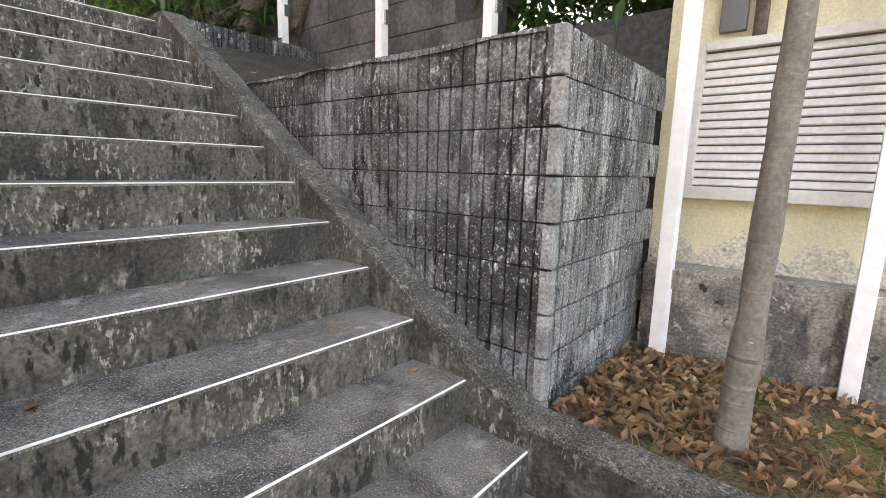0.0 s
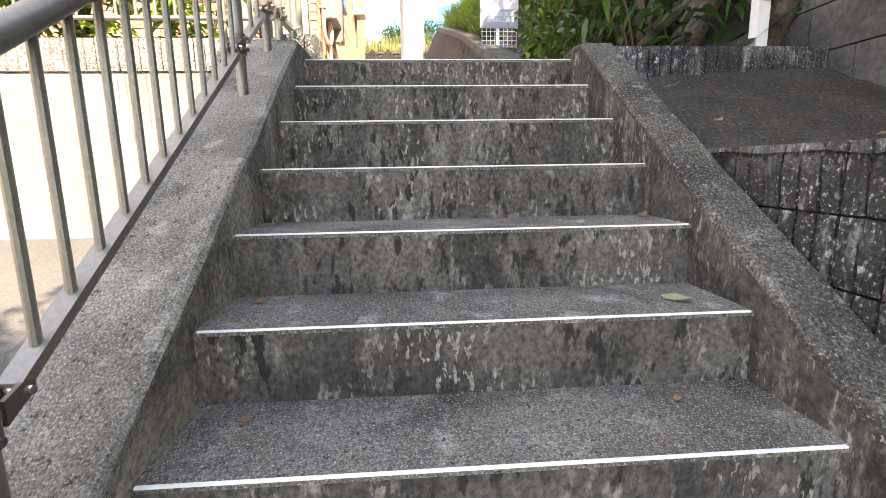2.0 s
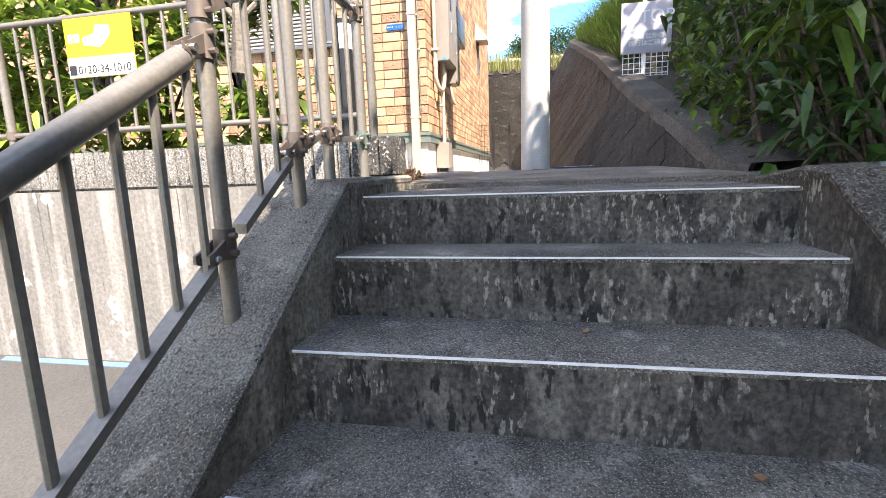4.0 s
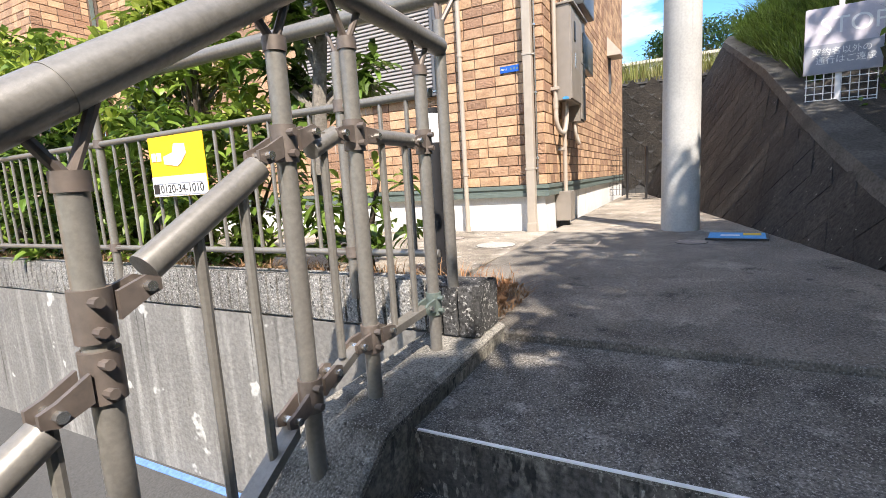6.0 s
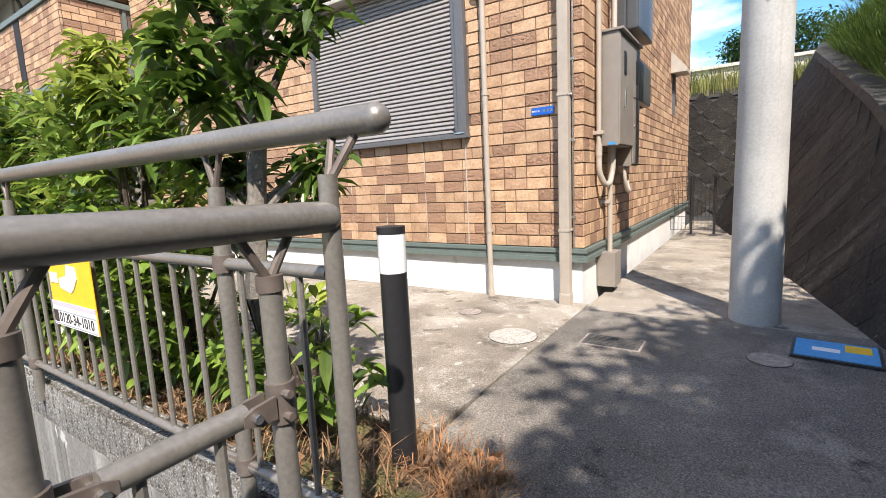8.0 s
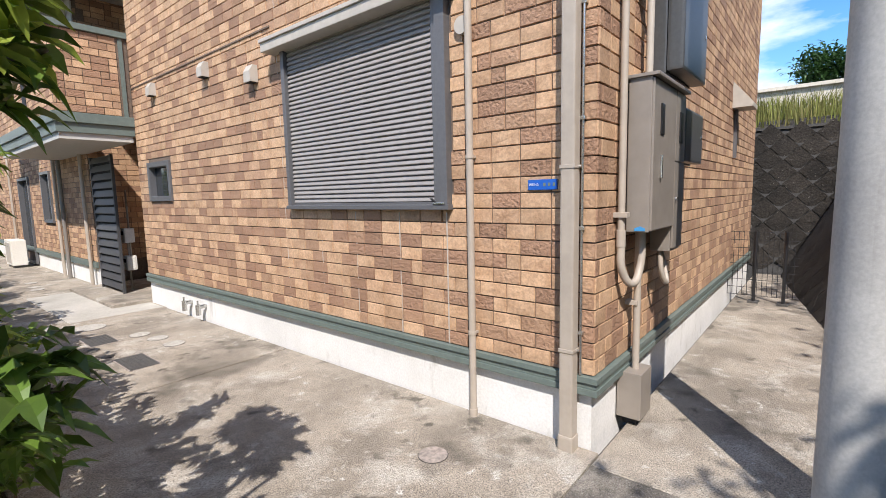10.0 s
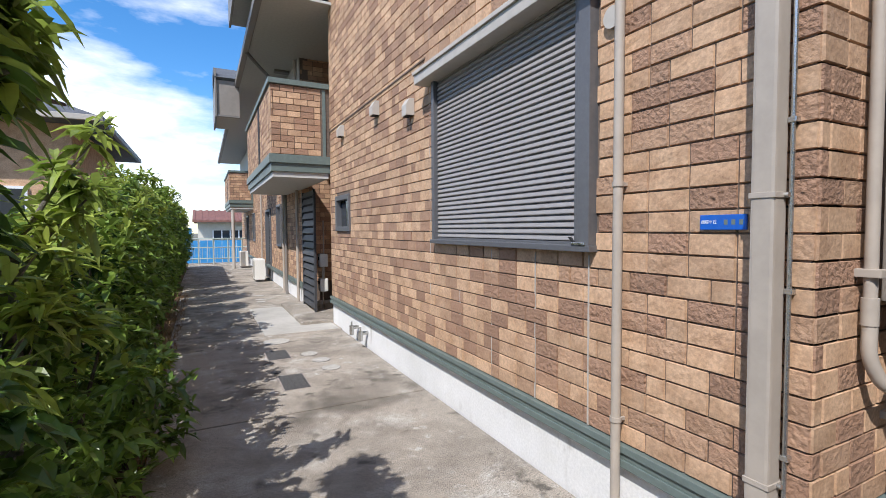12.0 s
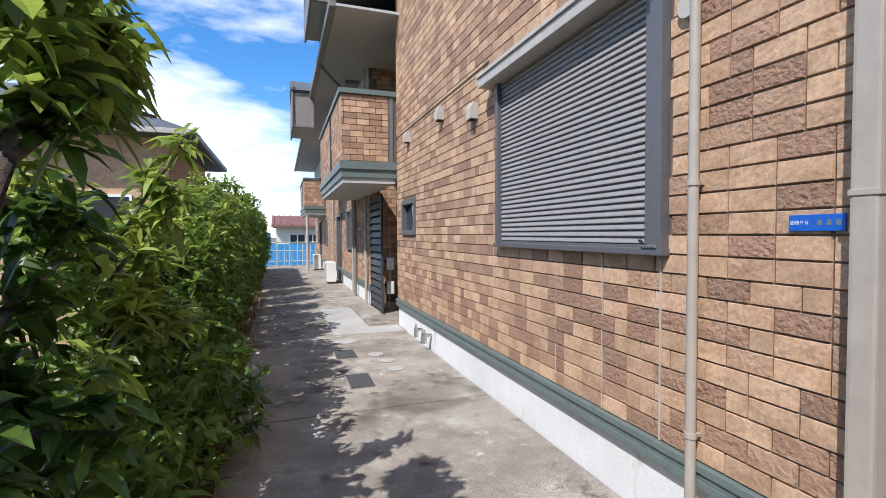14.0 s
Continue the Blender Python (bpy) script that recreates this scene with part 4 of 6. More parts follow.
def joined_bricks(name, parent, axis, face, bricks):
    V, F = [], []
    r = random.Random(5)
    for u, z, L in bricks:
        i = len(V)
        e, h, d = .003, BH - .0065, .010 + r.uniform(-.002, .002)
        for a, b, c in ((0, 0, 0), (L - .008, 0, 0), (L - .008, h, 0), (0, h, 0), (e, e, d), (L - .008 - e, e, d), (L - .008 - e, h - e, d), (e, h - e, d)):
            V.append((face - .008 + c, u + a, z + b) if axis == "y" else (u + a, face - .008 + c, z + b))
        F += [(i, i + 1, i + 5, i + 4), (i + 1, i + 2, i + 6, i + 5), (i + 2, i + 3, i + 7, i + 6), (i + 3, i, i + 4, i + 7), (i + 4, i + 5, i + 6, i + 7)]
    me = bpy.data.meshes.new(name)
    me.from_pydata(V, [], F)
    me.materials.append(M["brick_joined"])
    ob = new(name, me)
    ob.parent = parent
    tagged(ob, kind="stuff")
    return ob


ROW0 = 3.062
# foundation and trim
fnd = new("foundation")
fnd.parent = apt
bm = bmesh.new()
add_box(bm, WX - .2, WX - .02, -7.15, WY - .02, G - .1, 2.95)
add_box(bm, -13.6, WX - .2, WY - .2, WY - .02, G - .1, 2.95)
part("concrete", bm, M["foundation"], fnd)
for z0, z1, out in ((2.945, 2.985, .028), (2.985, 3.02, .02), (3.02, 3.056, .032)):
    bm = bmesh.new()
    add_box(bm, WX - .03, WX + out, -7.16, WY + out, z0, z1, .004)
    part("drip_trim", bm, M["trim"], fnd, "green-grey drip trim")
    bm = bmesh.new()
    add_box(bm, -13.6, WX - .03, WY - .03, WY + out, z0, z1, .004)
    part("drip_trim", bm, M["trim"], fnd, "green-grey drip trim")

# shuttered window
shw = new("shuttered_window")
shw.parent = apt
y0, y1, z0, z1 = SH
box_part("frame_side", shw, M["frame"], WX - .05, WX + .055, y1 - .085, y1, z0 + .03, z1 - .08, .006)
box_part("guide_rail", shw, M["frame"], WX - .05, WX + .03, y1 - .135, y1 - .086, z0 + .035, z1 - .08, .005)
box_part("frame_side", shw, M["frame"], WX - .05, WX + .045, y0, y0 + .05, z0 + .03, z1 - .08, .006)
box_part("sill", shw, M["frame"], WX - .05, WX + .06, y0 - .01, y1 + .01, z0, z0 + .035, .005)
box_part("bottom_bar", shw, M["frame"], WX - .03, WX + .012, y0 + .05, y1 - .136, z0 + .032, z0 + .052, .003)
box_part("latch", shw, M["chrome"], WX + .046, WX + .066, y1 - .12, y1 - .02, z0 + .036, z0 + .05, .003)
bm = bmesh.new()
add_prism(bm, [(y1 - .10, z0 + .05), (y1 - .115, z0 + .05), (y1 - .15, z0 + .078), (y1 - .135, z0 + .08)], "x", WX + .048, WX + .062)
part("lever", bm, M["black"], shw)
box_part("backing", shw, M["dark"], WX - .10, WX - .05, y0, y1, z0, z1)
bm = bmesh.new()
add_prism(bm, [(WX - .04, 0), (WX - .010, .0005), (WX + .008, .007), (WX + .008, .012), (WX + .002, .028), (WX - .008, .0375), (WX - .04, .0375)], "y", y0 + .05, y1 - .136)
sl = finish(bm, "shutter_slat", M["shutter"])
for k in range(36):
    ob = new("shutter_slat", sl)
    ob.parent = shw
    ob.location = (0, 0, z0 + .052 + k * .0384)
bm = bmesh.new()
add_box(bm, WX - .02, WX + .145, y0 - .145, y1 + .08, 5.42, 5.50, .008)
add_box(bm, WX - .02, WX + .16, y0 - .15, y1 + .085, 5.50, 5.53, .004)
part("shutter_box", bm, M["hood"], shw, "beige shutter box")

# small window by the entrance
sw = new("small_window")
sw.parent = apt
y0, y1, z0, z1 = SW
for a in ((y0, y0 + .07, z0, z1), (y1 - .07, y1, z0, z1), (y0 + .07, y1 - .07, z0, z0 + .07), (y0 + .07, y1 - .07, z1 - .07, z1)):
    box_part("frame", sw, M["frame"], WX - .09, WX + .03, *a, .006)
box_part("pane", sw, M["glass"], WX - .06, WX - .05, y0 + .05, y1 - .05, z0 + .05, z1 - .05)

# pipes, conduits and vents on the front
def bracket_ring(parent, x, y, z, r):
    tube_part("bracket", parent, M["pipe"], (x, y, z - .012), (x, y, z + .012), r, seg=14)
    box_part("bracket_arm", parent, M["pipe"], WX - .002, x, y + r * .2, y + r * .2 + .012, z - .008, z + .008)


dp = empty_thing("downpipe", "square beige rainwater downpipe near the corner", "downpipe")
box_part("pipe", dp, M["pipe"], WX + .018, WX + .095, -.555, -.473, 2.68, TOP, .012)
box_part("shoe", dp, M["pipe"], WX + .012, WX + .101, -.561, -.467, 2.60, 2.70, .014)
for z in (3.21, 4.25, 5.4):
    box_part("bracket", dp, M["pipe"], WX + .0, WX + .099, -.559, -.469, z - .01, z + .01, .002)
    tube_part("bracket_bolt", dp, M["chrome"], (WX + .04, -.469, z), (WX + .04, -.455, z), .009, seg=8)
p1 = empty_thing("rain_pipe", "round beige pipe on the brick siding", "downpipe")
tube_part("pipe", p1, M["pipe"], (WX + .05, -1.20, 2.61), (WX + .05, -1.20, TOP), .024)
tube_part("shoe", p1, M["pipe"], (WX + .05, -1.20, 2.60), (WX + .05, -1.20, 2.66), .03)
for z in (3.19, 4.35, 5.5):
    bracket_ring(p1, WX + .05, -1.20, z, .029)
cd = empty_thing("conduit", "thin grey cable conduit clipped to the wall", "conduit")
tube_part("pipe", cd, M["chrome"], (WX + .02, -.458, 3.06), (WX + .02, -.458, TOP), .008, seg=8)
for k in range(9):
    box_part("clip", cd, M["chrome"], WX, WX + .03, -.472, -.444, 3.3 + k * .6, 3.32 + k * .6, .003)
for y in (-1.435, -1.9, -2.4, -2.87, -3.42):
    box_part("panel_joint", front, M["hood"], WX - .004, WX + (.008 if y > -1.5 else .001), y - .004, y + .004, 3.06, 3.99 if y > -3.4 else TOP)
box_part("panel_joint", front, M["grout"], WX - .004, WX + .012, -7.15, -3.5, 5.69, 5.705)
for y, z in ((-3.82, 5.31), (-4.82, 5.53), (-6.33, 5.55)):
    v = empty_thing("wall_vent", "beige hooded wall vent", "vent", "vents on the front wall")
    bm = bmesh.new()
    add_prism(bm, [(WX, z - .07), (WX + .085, z - .07), (WX + .085, z + .03), (WX + .05, z + .09), (WX, z + .09)], "y", y - .06, y + .06)
    part("hood", bm, M["hood"], v)
    box_part("opening", v, M["dark"], WX + .012, WX + .075, y - .05, y + .05, z - .076, z - .071)
rv = empty_thing("round_vent", "round beige vent cap on the wall", "vent")
tube_part("cap", rv, M["hood"], (WX - .005, -1.27, 5.18), (WX + .03, -1.27, 5.18), .055, seg=20)
pl = empty_thing("address_plate", "small blue address plate on the siding", "sign")
box_part("plate", pl, M["blue"], WX + .004, WX + .012, -.80, -.612, 4.128, 4.188, .002)
tx = Matrix(((0, 0, 1, WX + .0125), (1, 0, 0, -.795), (0, 1, 0, 4.158), (0, 0, 0, 1)))
text_part("lettering", pl, M["signwhite"], "西桜ケ丘", .0165, tx)
for k in (0, 1, 2):
    box_part("faded_number", pl, M["trim"], WX + .012, WX + .0128, -.70 + k * .03, -.685 + k * .03, 4.148, 4.168)
taps = empty_thing("water_taps", "pair of chrome pipe outlets in the foundation", "tap")
for y in (-5.75, -5.35):
    tube_part("pipe", taps, M["chrome"], (WX - .03, y, 2.80), (WX + .09, y, 2.80), .025)
    tube_part("elbow", taps, M["chrome"], (WX + .08, y, 2.83), (WX + .08, y, 2.70), .03)
    tube_part("handle", taps, M["chrome"], (WX + .08, y, 2.83), (WX + .08, y, 2.88), .012)

# meter cabinet and boxes on the side wall
cab = empty_thing("meter_cabinet", "tall taupe steel meter cabinet on the side wall", "cabinet")
cx0, cx1, cy0, cy1 = -7.95, -7.20, WY + .045, -.20
box_part("body", cab, M["cabinet"], cx0, cx1, cy0, cy1 - .01, 3.865, 4.755, .005)
box_part("top", cab, M["cabinet"], cx0 - .015, cx1 + .015, cy0 - .05, cy1 + .03, 4.755, 4.775, .004)
box_part("door", cab, M["cabinet"], cx0 + .255, cx1 - .005, cy1 - .01, cy1 + .004, 3.875, 4.745, .003)
box_part("door", cab, M["cabinet"], cx0 + .005, cx0 + .248, cy1 - .01, cy1 + .004, 4.30, 4.745, .003)
box_part("door", cab, M["cabinet"], cx0 + .005, cx0 + .248, cy1 - .01, cy1 + .004, 3.72, 4.29, .003)
box_part("lower_body", cab, M["cabinet"], cx0, cx0 + .25, cy0, cy1 - .012, 3.70, 3.865, .004)
box_part("window", cab, M["black"], cx1 - .20, cx1 - .13, cy1 + .004, cy1 + .012, 4.44, 4.62, .006)
box_part("window", cab, M["black"], cx0 + .09, cx0 + .17, cy1 + .004, cy1 + .012, 4.42, 4.62, .006)
box_part("handle", cab, M["chrome"], cx1 - .16, cx1 - .14, cy1 + .004, cy1 + .018, 4.18, 4.32, .004)
tube_part("lock", cab, M["chrome"], (cx0 + .21, cy1, 4.05), (cx0 + .21, cy1 + .015, 4.05), .012)
bm = bmesh.new()
add_prism(bm, [(cy1 - .09, 3.872), (cy1 - .03, 3.872), (cy1 - .03, 3.888), (cy1 - .06, 3.90), (cy1 - .09, 3.888)], "x", cx1 + .0005, cx1 + .003)
part("sticker", bm, M["tarp"], cab, "small blue sticker")
box_part("mount", cab, M["frame"], cx0 + .03, cx1 - .05, WY - .005, cy0, 3.90, 4.70)
def curve_pipe(name, pts, r, mat, parent):
    cu = bpy.data.curves.new(name, "CURVE")
    cu.dimensions, cu.bevel_depth, cu.bevel_resolution, cu.resolution_u = "3D", r, 3, 8
    s = cu.splines.new("BEZIER")
    s.bezier_points.add(len(pts) - 1)
    for p, c in zip(s.bezier_points, pts):
        p.co = c
        p.handle_left_type = p.handle_right_type = "AUTO"
    cu.materials.append(mat)
    ob = new(name, cu)
    ob.parent = parent
    return ob


mc = empty_thing("meter_conduits", "beige conduits looping under the meter cabinet", "conduit")
tube_part("riser", mc, M["pipe"], (-7.13, WY + .04, 3.80), (-7.13, WY + .04, 7.5), .021)
tube_part("coupling", mc, M["pipe"], (-7.13, WY + .04, 3.78), (-7.13, WY + .04, 3.88), .027)
curve_pipe("loop", [(-7.13, WY + .04, 3.80), (-7.14, WY + .05, 3.63), (-7.21, WY + .085, 3.55), (-7.30, WY + .10, 3.63), (-7.33, WY + .10, 3.88)], .024, M["pipe"], mc)
tube_part("drop_pipe", mc, M["pipe"], (-7.37, WY + .07, 3.88), (-7.37, WY + .07, 2.95), .022)
curve_pipe("loop", [(-7.74, WY + .10, 3.72), (-7.75, WY + .12, 3.52), (-7.82, WY + .13, 3.47), (-7.88, WY + .10, 3.56), (-7.90, WY + .06, 3.70)], .018, M["pipe"], mc)
for x, z in ((-7.13, 3.97), (-7.37, 3.40)):
    box_part("clip", mc, M["pipe"], x - .03, x + .03, WY, WY + .08, z - .015, z + .015, .004)
ft = empty_thing("pipe_foot_box", "small taupe box at the foot of the conduit", "box")
box_part("box", ft, M["cabinet"], -7.48, -7.26, WY - .01, WY + .14, 2.665, 2.965, .005)
box_part("foot", ft, M["dark"], -7.42, -7.32, WY + .01, WY + .10, 2.60, 2.67)
for nm, x0, x1, z0, z1, d in (("utility_box", -8.33, -7.66, 4.86, 5.5, .23), ("utility_box", -8.62, -8.06, 4.30, 4.70, .17), ):
    ub = empty_thing(nm, "dark plastic utility box on the side wall", "box", "dark boxes on the side wall")
    box_part("back", ub, M["darkbox"], x0, x1, WY, WY + d * .55, z0, z1, .012)
    box_part("lid", ub, M["darkbox"], x0 - .01, x1 + .01, WY + d * .56, WY + d, z0 + .01, z1 - .01, .02)
    box_part("lock", ub, M["chrome"], x0 + .05, x0 + .08, WY + d, WY + d + .006, (z0 + z1) / 2, (z0 + z1) / 2 + .03, .002)
uc = empty_thing("upper_conduit", "pale conduit above the meter cabinet", "conduit")
tube_part("pipe", uc, M["hood"], (-7.50, WY + .07, 4.76), (-7.50, WY + .07, 7.5), .022)
box_part("clip", uc, M["black"], -7.54, -7.46, WY, WY + .10, 5.3, 5.34, .004)
hv = empty_thing("side_hood_vent", "beige hooded vent cover on the side wall", "vent")
bm = bmesh.new()
add_prism(bm, [(WY, 5.42), (WY + .22, 5.15), (WY + .22, 5.10), (WY, 5.10)], "x", -11.6, -11.2)
part("hood", bm, M["hood"], hv)
box_part("duct", hv, M["frame"], -11.42, -11.38, WY, WY + .04, 4.5, 5.1)

# entrance niche, louver screen, balcony and the rest of the block
niche = new("entrance_niche")
niche.parent = apt
box_part("return_wall", niche, M["brick_joined"], -7.9, WX - .17, -7.31, -7.15, G - .05, TOP)
box_part("back_wall", niche, M["brick_joined"], -8.06, -7.9, -9.4, -7.15, G - .05, TOP)
box_part("porch", niche, M["paving"], -7.9, -6.35, -9.4, -7.15, G - .05, G + .05, .01)
for k in range(5):
    tube_part("rail", niche, M["frame"], (-7.12, -7.4 - k * .12, G + .05), (-7.12, -7.4 - k * .12, 3.3), .009, seg=8)
for z in (3.0, 3.45):
    gm = empty_thing("gas_meter", "white gas meter in the entrance niche", "meter")
    box_part("body", gm, M["ac"], -7.02, -6.87, -8.30, -8.12, z, z + .24, .03)
    box_part("dial", gm, M["dark"], -6.87, -6.862, -8.26, -8.16, z + .13, z + .19, .004)
    tube_part("pipe", gm, M["hood"], (-6.95, -8.16, z + .24), (-6.95, -8.16, 4.3), .014)
    tube_part("pipe", gm, M["hood"], (-6.95, -8.26, G + .05), (-6.95, -8.26, z), .014)
scr = empty_thing("louver_screen", "dark grey louvered screen at the entrance", "screen")
LX = -6.76
for y in (-9.05, -8.0):
    box_part("stile", scr, M["screen"], LX - .02, LX + .02, y - .025, y + .025, G + .05, 4.86, .004)
bm = bmesh.new()
add_prism(bm, [(LX - .015, .055), (LX + .022, -.045), (LX + .027, -.04), (LX - .008, .06)], "y", -9.03, -8.02)
lm = finish(bm, "slat", M["screen"])
# Added near-black sheet that stands in for the shade between the slats.
box_part("backing", scr, M["dark"], LX - .03, LX - .02, -9.03, -8.02, G + .07, 4.84)
for k in range(16):
    ob = new("slat", lm)
    ob.parent = scr
    ob.location = (0, 0, G + .15 + k * .135)
far = new("wall_far")
far.parent = apt
FXW = -6.80
FW = [(-12.9, -12.1, 3.7, 4.8), (-19.6, -18.9, 3.7, 4.8), (-15.4, -14.2, 2.66, 4.75), (-22.6, -21.6, 2.66, 4.75)]
bm = bmesh.new()
wall_boxes(bm, "y", FXW - .008, .16, -26.0, -9.4, 2.95, TOP, FW)
part("siding_base", bm, M["grout"], far)
box_part("foundation", far, M["foundation"], FXW - .2, FXW - .02, -26, -9.4, G - .1, 2.95)
box_part("drip_trim", far, M["trim"], FXW - .03, FXW + .03, -26, -9.4, 2.95, 3.056, .006)
box_part("end_wall", far, M["brick_joined"], -13.4, FXW - .17, -26.0, -25.84, G - .1, TOP)
joined_bricks("bricks", far, "y", FXW, brick_rows(-25.8, -9.4, ROW0, 6.40, FW, 31))
for y0, y1, z0, z1 in FW:
    w = new("window")
    w.parent = apt
    for a in ((y0, y0 + .06, z0, z1), (y1 - .06, y1, z0, z1), (y0 + .06, y1 - .06, z0, z0 + .06), (y0 + .06, y1 - .06, z1 - .06, z1)):
        box_part("frame", w, M["frame"], FXW - .1, FXW + .04, *a)
    box_part("pane", w, M["glass"], FXW - .07, FXW - .06, y0 + .04, y1 - .04, z0 + .04, z1 - .04)
for y in (-9.6, -11.5, -16.2):
    p = empty_thing("downpipe", "round beige downpipe on the far wall", "downpipe")
    tube_part("pipe", p, M["pipe"], (FXW + .06, y, G), (FXW + .06, y, 7.6), .03)


def balcony(y0, y1):
    b = new("balcony")
    b.parent = apt
    x1 = -5.945
    box_part("slab", b, M["soffit"], WX + .02, x1 - .03, y1 + .03, y0 - .03, 4.955, 5.05)
    box_part("fascia", b, M["trim"], WX, x1 + .0, y1, y0, 5.04, 5.17, .006)
    box_part("fascia", b, M["trim"], WX, x1 + .03, y1 - .03, y0 + .03, 5.17, 5.30, .006)
    box_part("parapet", b, M["grout"], x1 - .13, x1 - .01, y1 + .01, y0 - .01, 5.30, 6.37)
    box_part("parapet", b, M["grout"], WX, x1 - .13, y0 - .13, y0 - .01, 5.30, 6.37)
    joined_bricks("bricks", b, "x", y0 - .004, brick_rows(WX + .14, x1 - .005, 5.31, 6.28, [], 3))
    slit = (y0 - 1.75, y0 - 1.5, 5.3, 6.5)
    joined_bricks("bricks", b, "y", x1 - .004, brick_rows(y1 + .01, y0, 5.31, 6.28, [slit], 4))
    box_part("coping", b, M["trim"], WX, x1 + .03, y0 - .16, y0 + .03, 6.37, 6.45, .006)
    box_part("coping", b, M["trim"], x1 - .16, x1 + .03, y1 - .02, y0 - .16, 6.37, 6.45, .006)
    box_part("slot", b, M["dark"], x1 - .015, x1 + .004, y0 - 1.74, y0 - 1.51, 5.3, 6.36)
    box_part("edge_trim", b, M["trim"], WX + .06, WX + .11, y0 - .012, y0 + .006, 5.3, 6.37)
    return b


balcony(-7.15, -11.2)
balcony(-19.5, -23.5)
col = empty_thing("column", "slim beige steel column under the far balcony", "column")
tube_part("shaft", col, M["hood"], (-6.05, -19.6, G), (-6.05, -19.6, 5.0), .06)
for y in (-14.15, -19.9):
    ac = empty_thing("air_conditioner", "ivory outdoor air conditioner unit by the wall", "air conditioner", "outdoor units along the path")
    box_part("case", ac, M["ac"], -6.6, -6.32, y - .8, y, G + .06, G + .66, .02)
    box_part("grille", ac, M["hood"], -6.32, -6.31, y - .62, y - .1, G + .12, G + .6, .01)
    box_part("foot", ac, M["frame"], -6.58, -6.34, y - .7, y - .6, G, G + .06)
    box_part("foot", ac, M["frame"], -6.58, -6.34, y - .2, y - .1, G, G + .06)
box_part("return_wall", niche, M["grout"], -7.9, FXW - .17, -9.56, -9.41, G - .05, TOP)
joined_bricks("bricks", niche, "x", -9.402, brick_rows(-7.89, FXW - .002, ROW0, 7.58, [], 17))
gp = empty_thing("gutter_pipe", "dark pipe running from the eaves gutter to the wall", "downpipe")
curve_pipe("elbow", [(-5.83, -9.5, 7.58), (-6.0, -9.7, 7.48), (-6.55, -10.8, 7.42), (-6.72, -11.05, 7.36), (-6.74, -11.1, 7.1)], .035, M["gutter"], gp)
tube_part("pipe", gp, M["gutter"], (-6.74, -11.1, 7.12), (-6.74, -11.1, G), .035)
roof = new("roof")
roof.parent = apt
box_part("soffit", roof, M["soffit"], -7.95, -5.86, -26.6, -6.9, 7.60, 7.64)
for y in (-10.3, -12.4, -14.6):
    box_part("soffit_vent", roof, M["gutter"], -6.76, -6.45, y - .16, y, 7.55, 7.599, .004)
box_part("gutter", roof, M["gutter"], -5.87, -5.76, -26.6, -6.9, 7.58, 7.72, .02)
bm = bmesh.new()
add_prism(bm, [(-5.8, 7.72), (-10.2, 9.9), (-14.6, 7.72), (-14.6, 7.6), (-10.2, 9.7), (-5.8, 7.64)], "y", -26.8, -6.9)
add_prism(bm, [(-6.55, 8.72), (-10.2, 9.9), (-14.6, 8.72), (-14.6, 8.64), (-10.2, 9.8), (-6.55, 8.64)], "y", -6.89, .1)
part("roof_slope", bm, M["roof"], roof)
for y, x0, low in ((-7.62, -5.56, 8.0), (-12.0, -5.36, 6.88)):
    gable = new("gable_hood")
    gable.parent = apt
    # Taupe instead of white: the shade on this panel is in its colour.
    box_part("panel", gable, M["cabinet"], -5.86, x0, y - .04, y, low, low + .87)
    box_part("edge_board", gable, M["gutter"], x0, x0 + .04, y - 1.8, y + .05, low - .04, low + 1.07, .004)
    box_part("edge_board", gable, M["gutter"], -5.86, x0, y - .06, y + .03, low - .04, low + .005, .004)
    box_part("underside", gable, M["soffit"], -5.86, x0, y - 1.8, y - .04, low + .02, low + .05)
    bm = bmesh.new()
    add_prism(bm, [(y + .08, low + .87), (y - .9, low + 1.37), (y - 1.8, low + 1.37), (y - 1.8, low + .82), (y, low + .82)], "x", -7.0, -5.32)
    part("roof_slope", bm, M["roof"], gable)
box_part("upper_cladding", far, M["soffit"], FXW - .01, FXW + .012, -25.9, -9.4, 6.46, 7.60)
w = new("upper_window")
w.parent = apt
box_part("frame", w, M["frame"], FXW + .012, FXW + .03, -11.1, -10.2, 6.5, 7.35)
box_part("pane", w, M["glass"], FXW + .03, FXW + .036, -11.05, -10.25, 6.5, 7.3)

# ---- covers and lids in the path ----
def round_lid(name, label, x, y, r, mat, cat="cover"):
    t = empty_thing(name, label, cat)
    z = G + .004
    tube_part("rim", t, M["joint"], (x, y, z - .012), (x, y, z - .001), r + .004, seg=28)
    tube_part("lid", t, mat, (x, y, z - .01), (x, y, z + .002), r, seg=28)
    return t


round_lid("manhole_cover", "round pale patterned manhole cover in the path", -5.865, -.557, .155, M["lid"])
round_lid("manhole_cover", "round pale manhole cover near the entrance", -5.85, -6.22, .17, M["lid"])
round_lid("inspection_lid", "small round pinkish lid in the path", -6.09, .828, .10, M["pinklid"])
round_lid("inspection_lid", "small round pinkish lid in the path", -6.25, -1.1, .085, M["pinklid"])
for x, y in ((-6.12, -5.37), (-6.19, -5.04), (-6.22, -4.68), (-6.13, -11.1), (-6.07, -10.45), (-6.05, -10.1)):
    round_lid("inspection_lid", "small round pale lid in the path", x, y, .10, M["lid"])
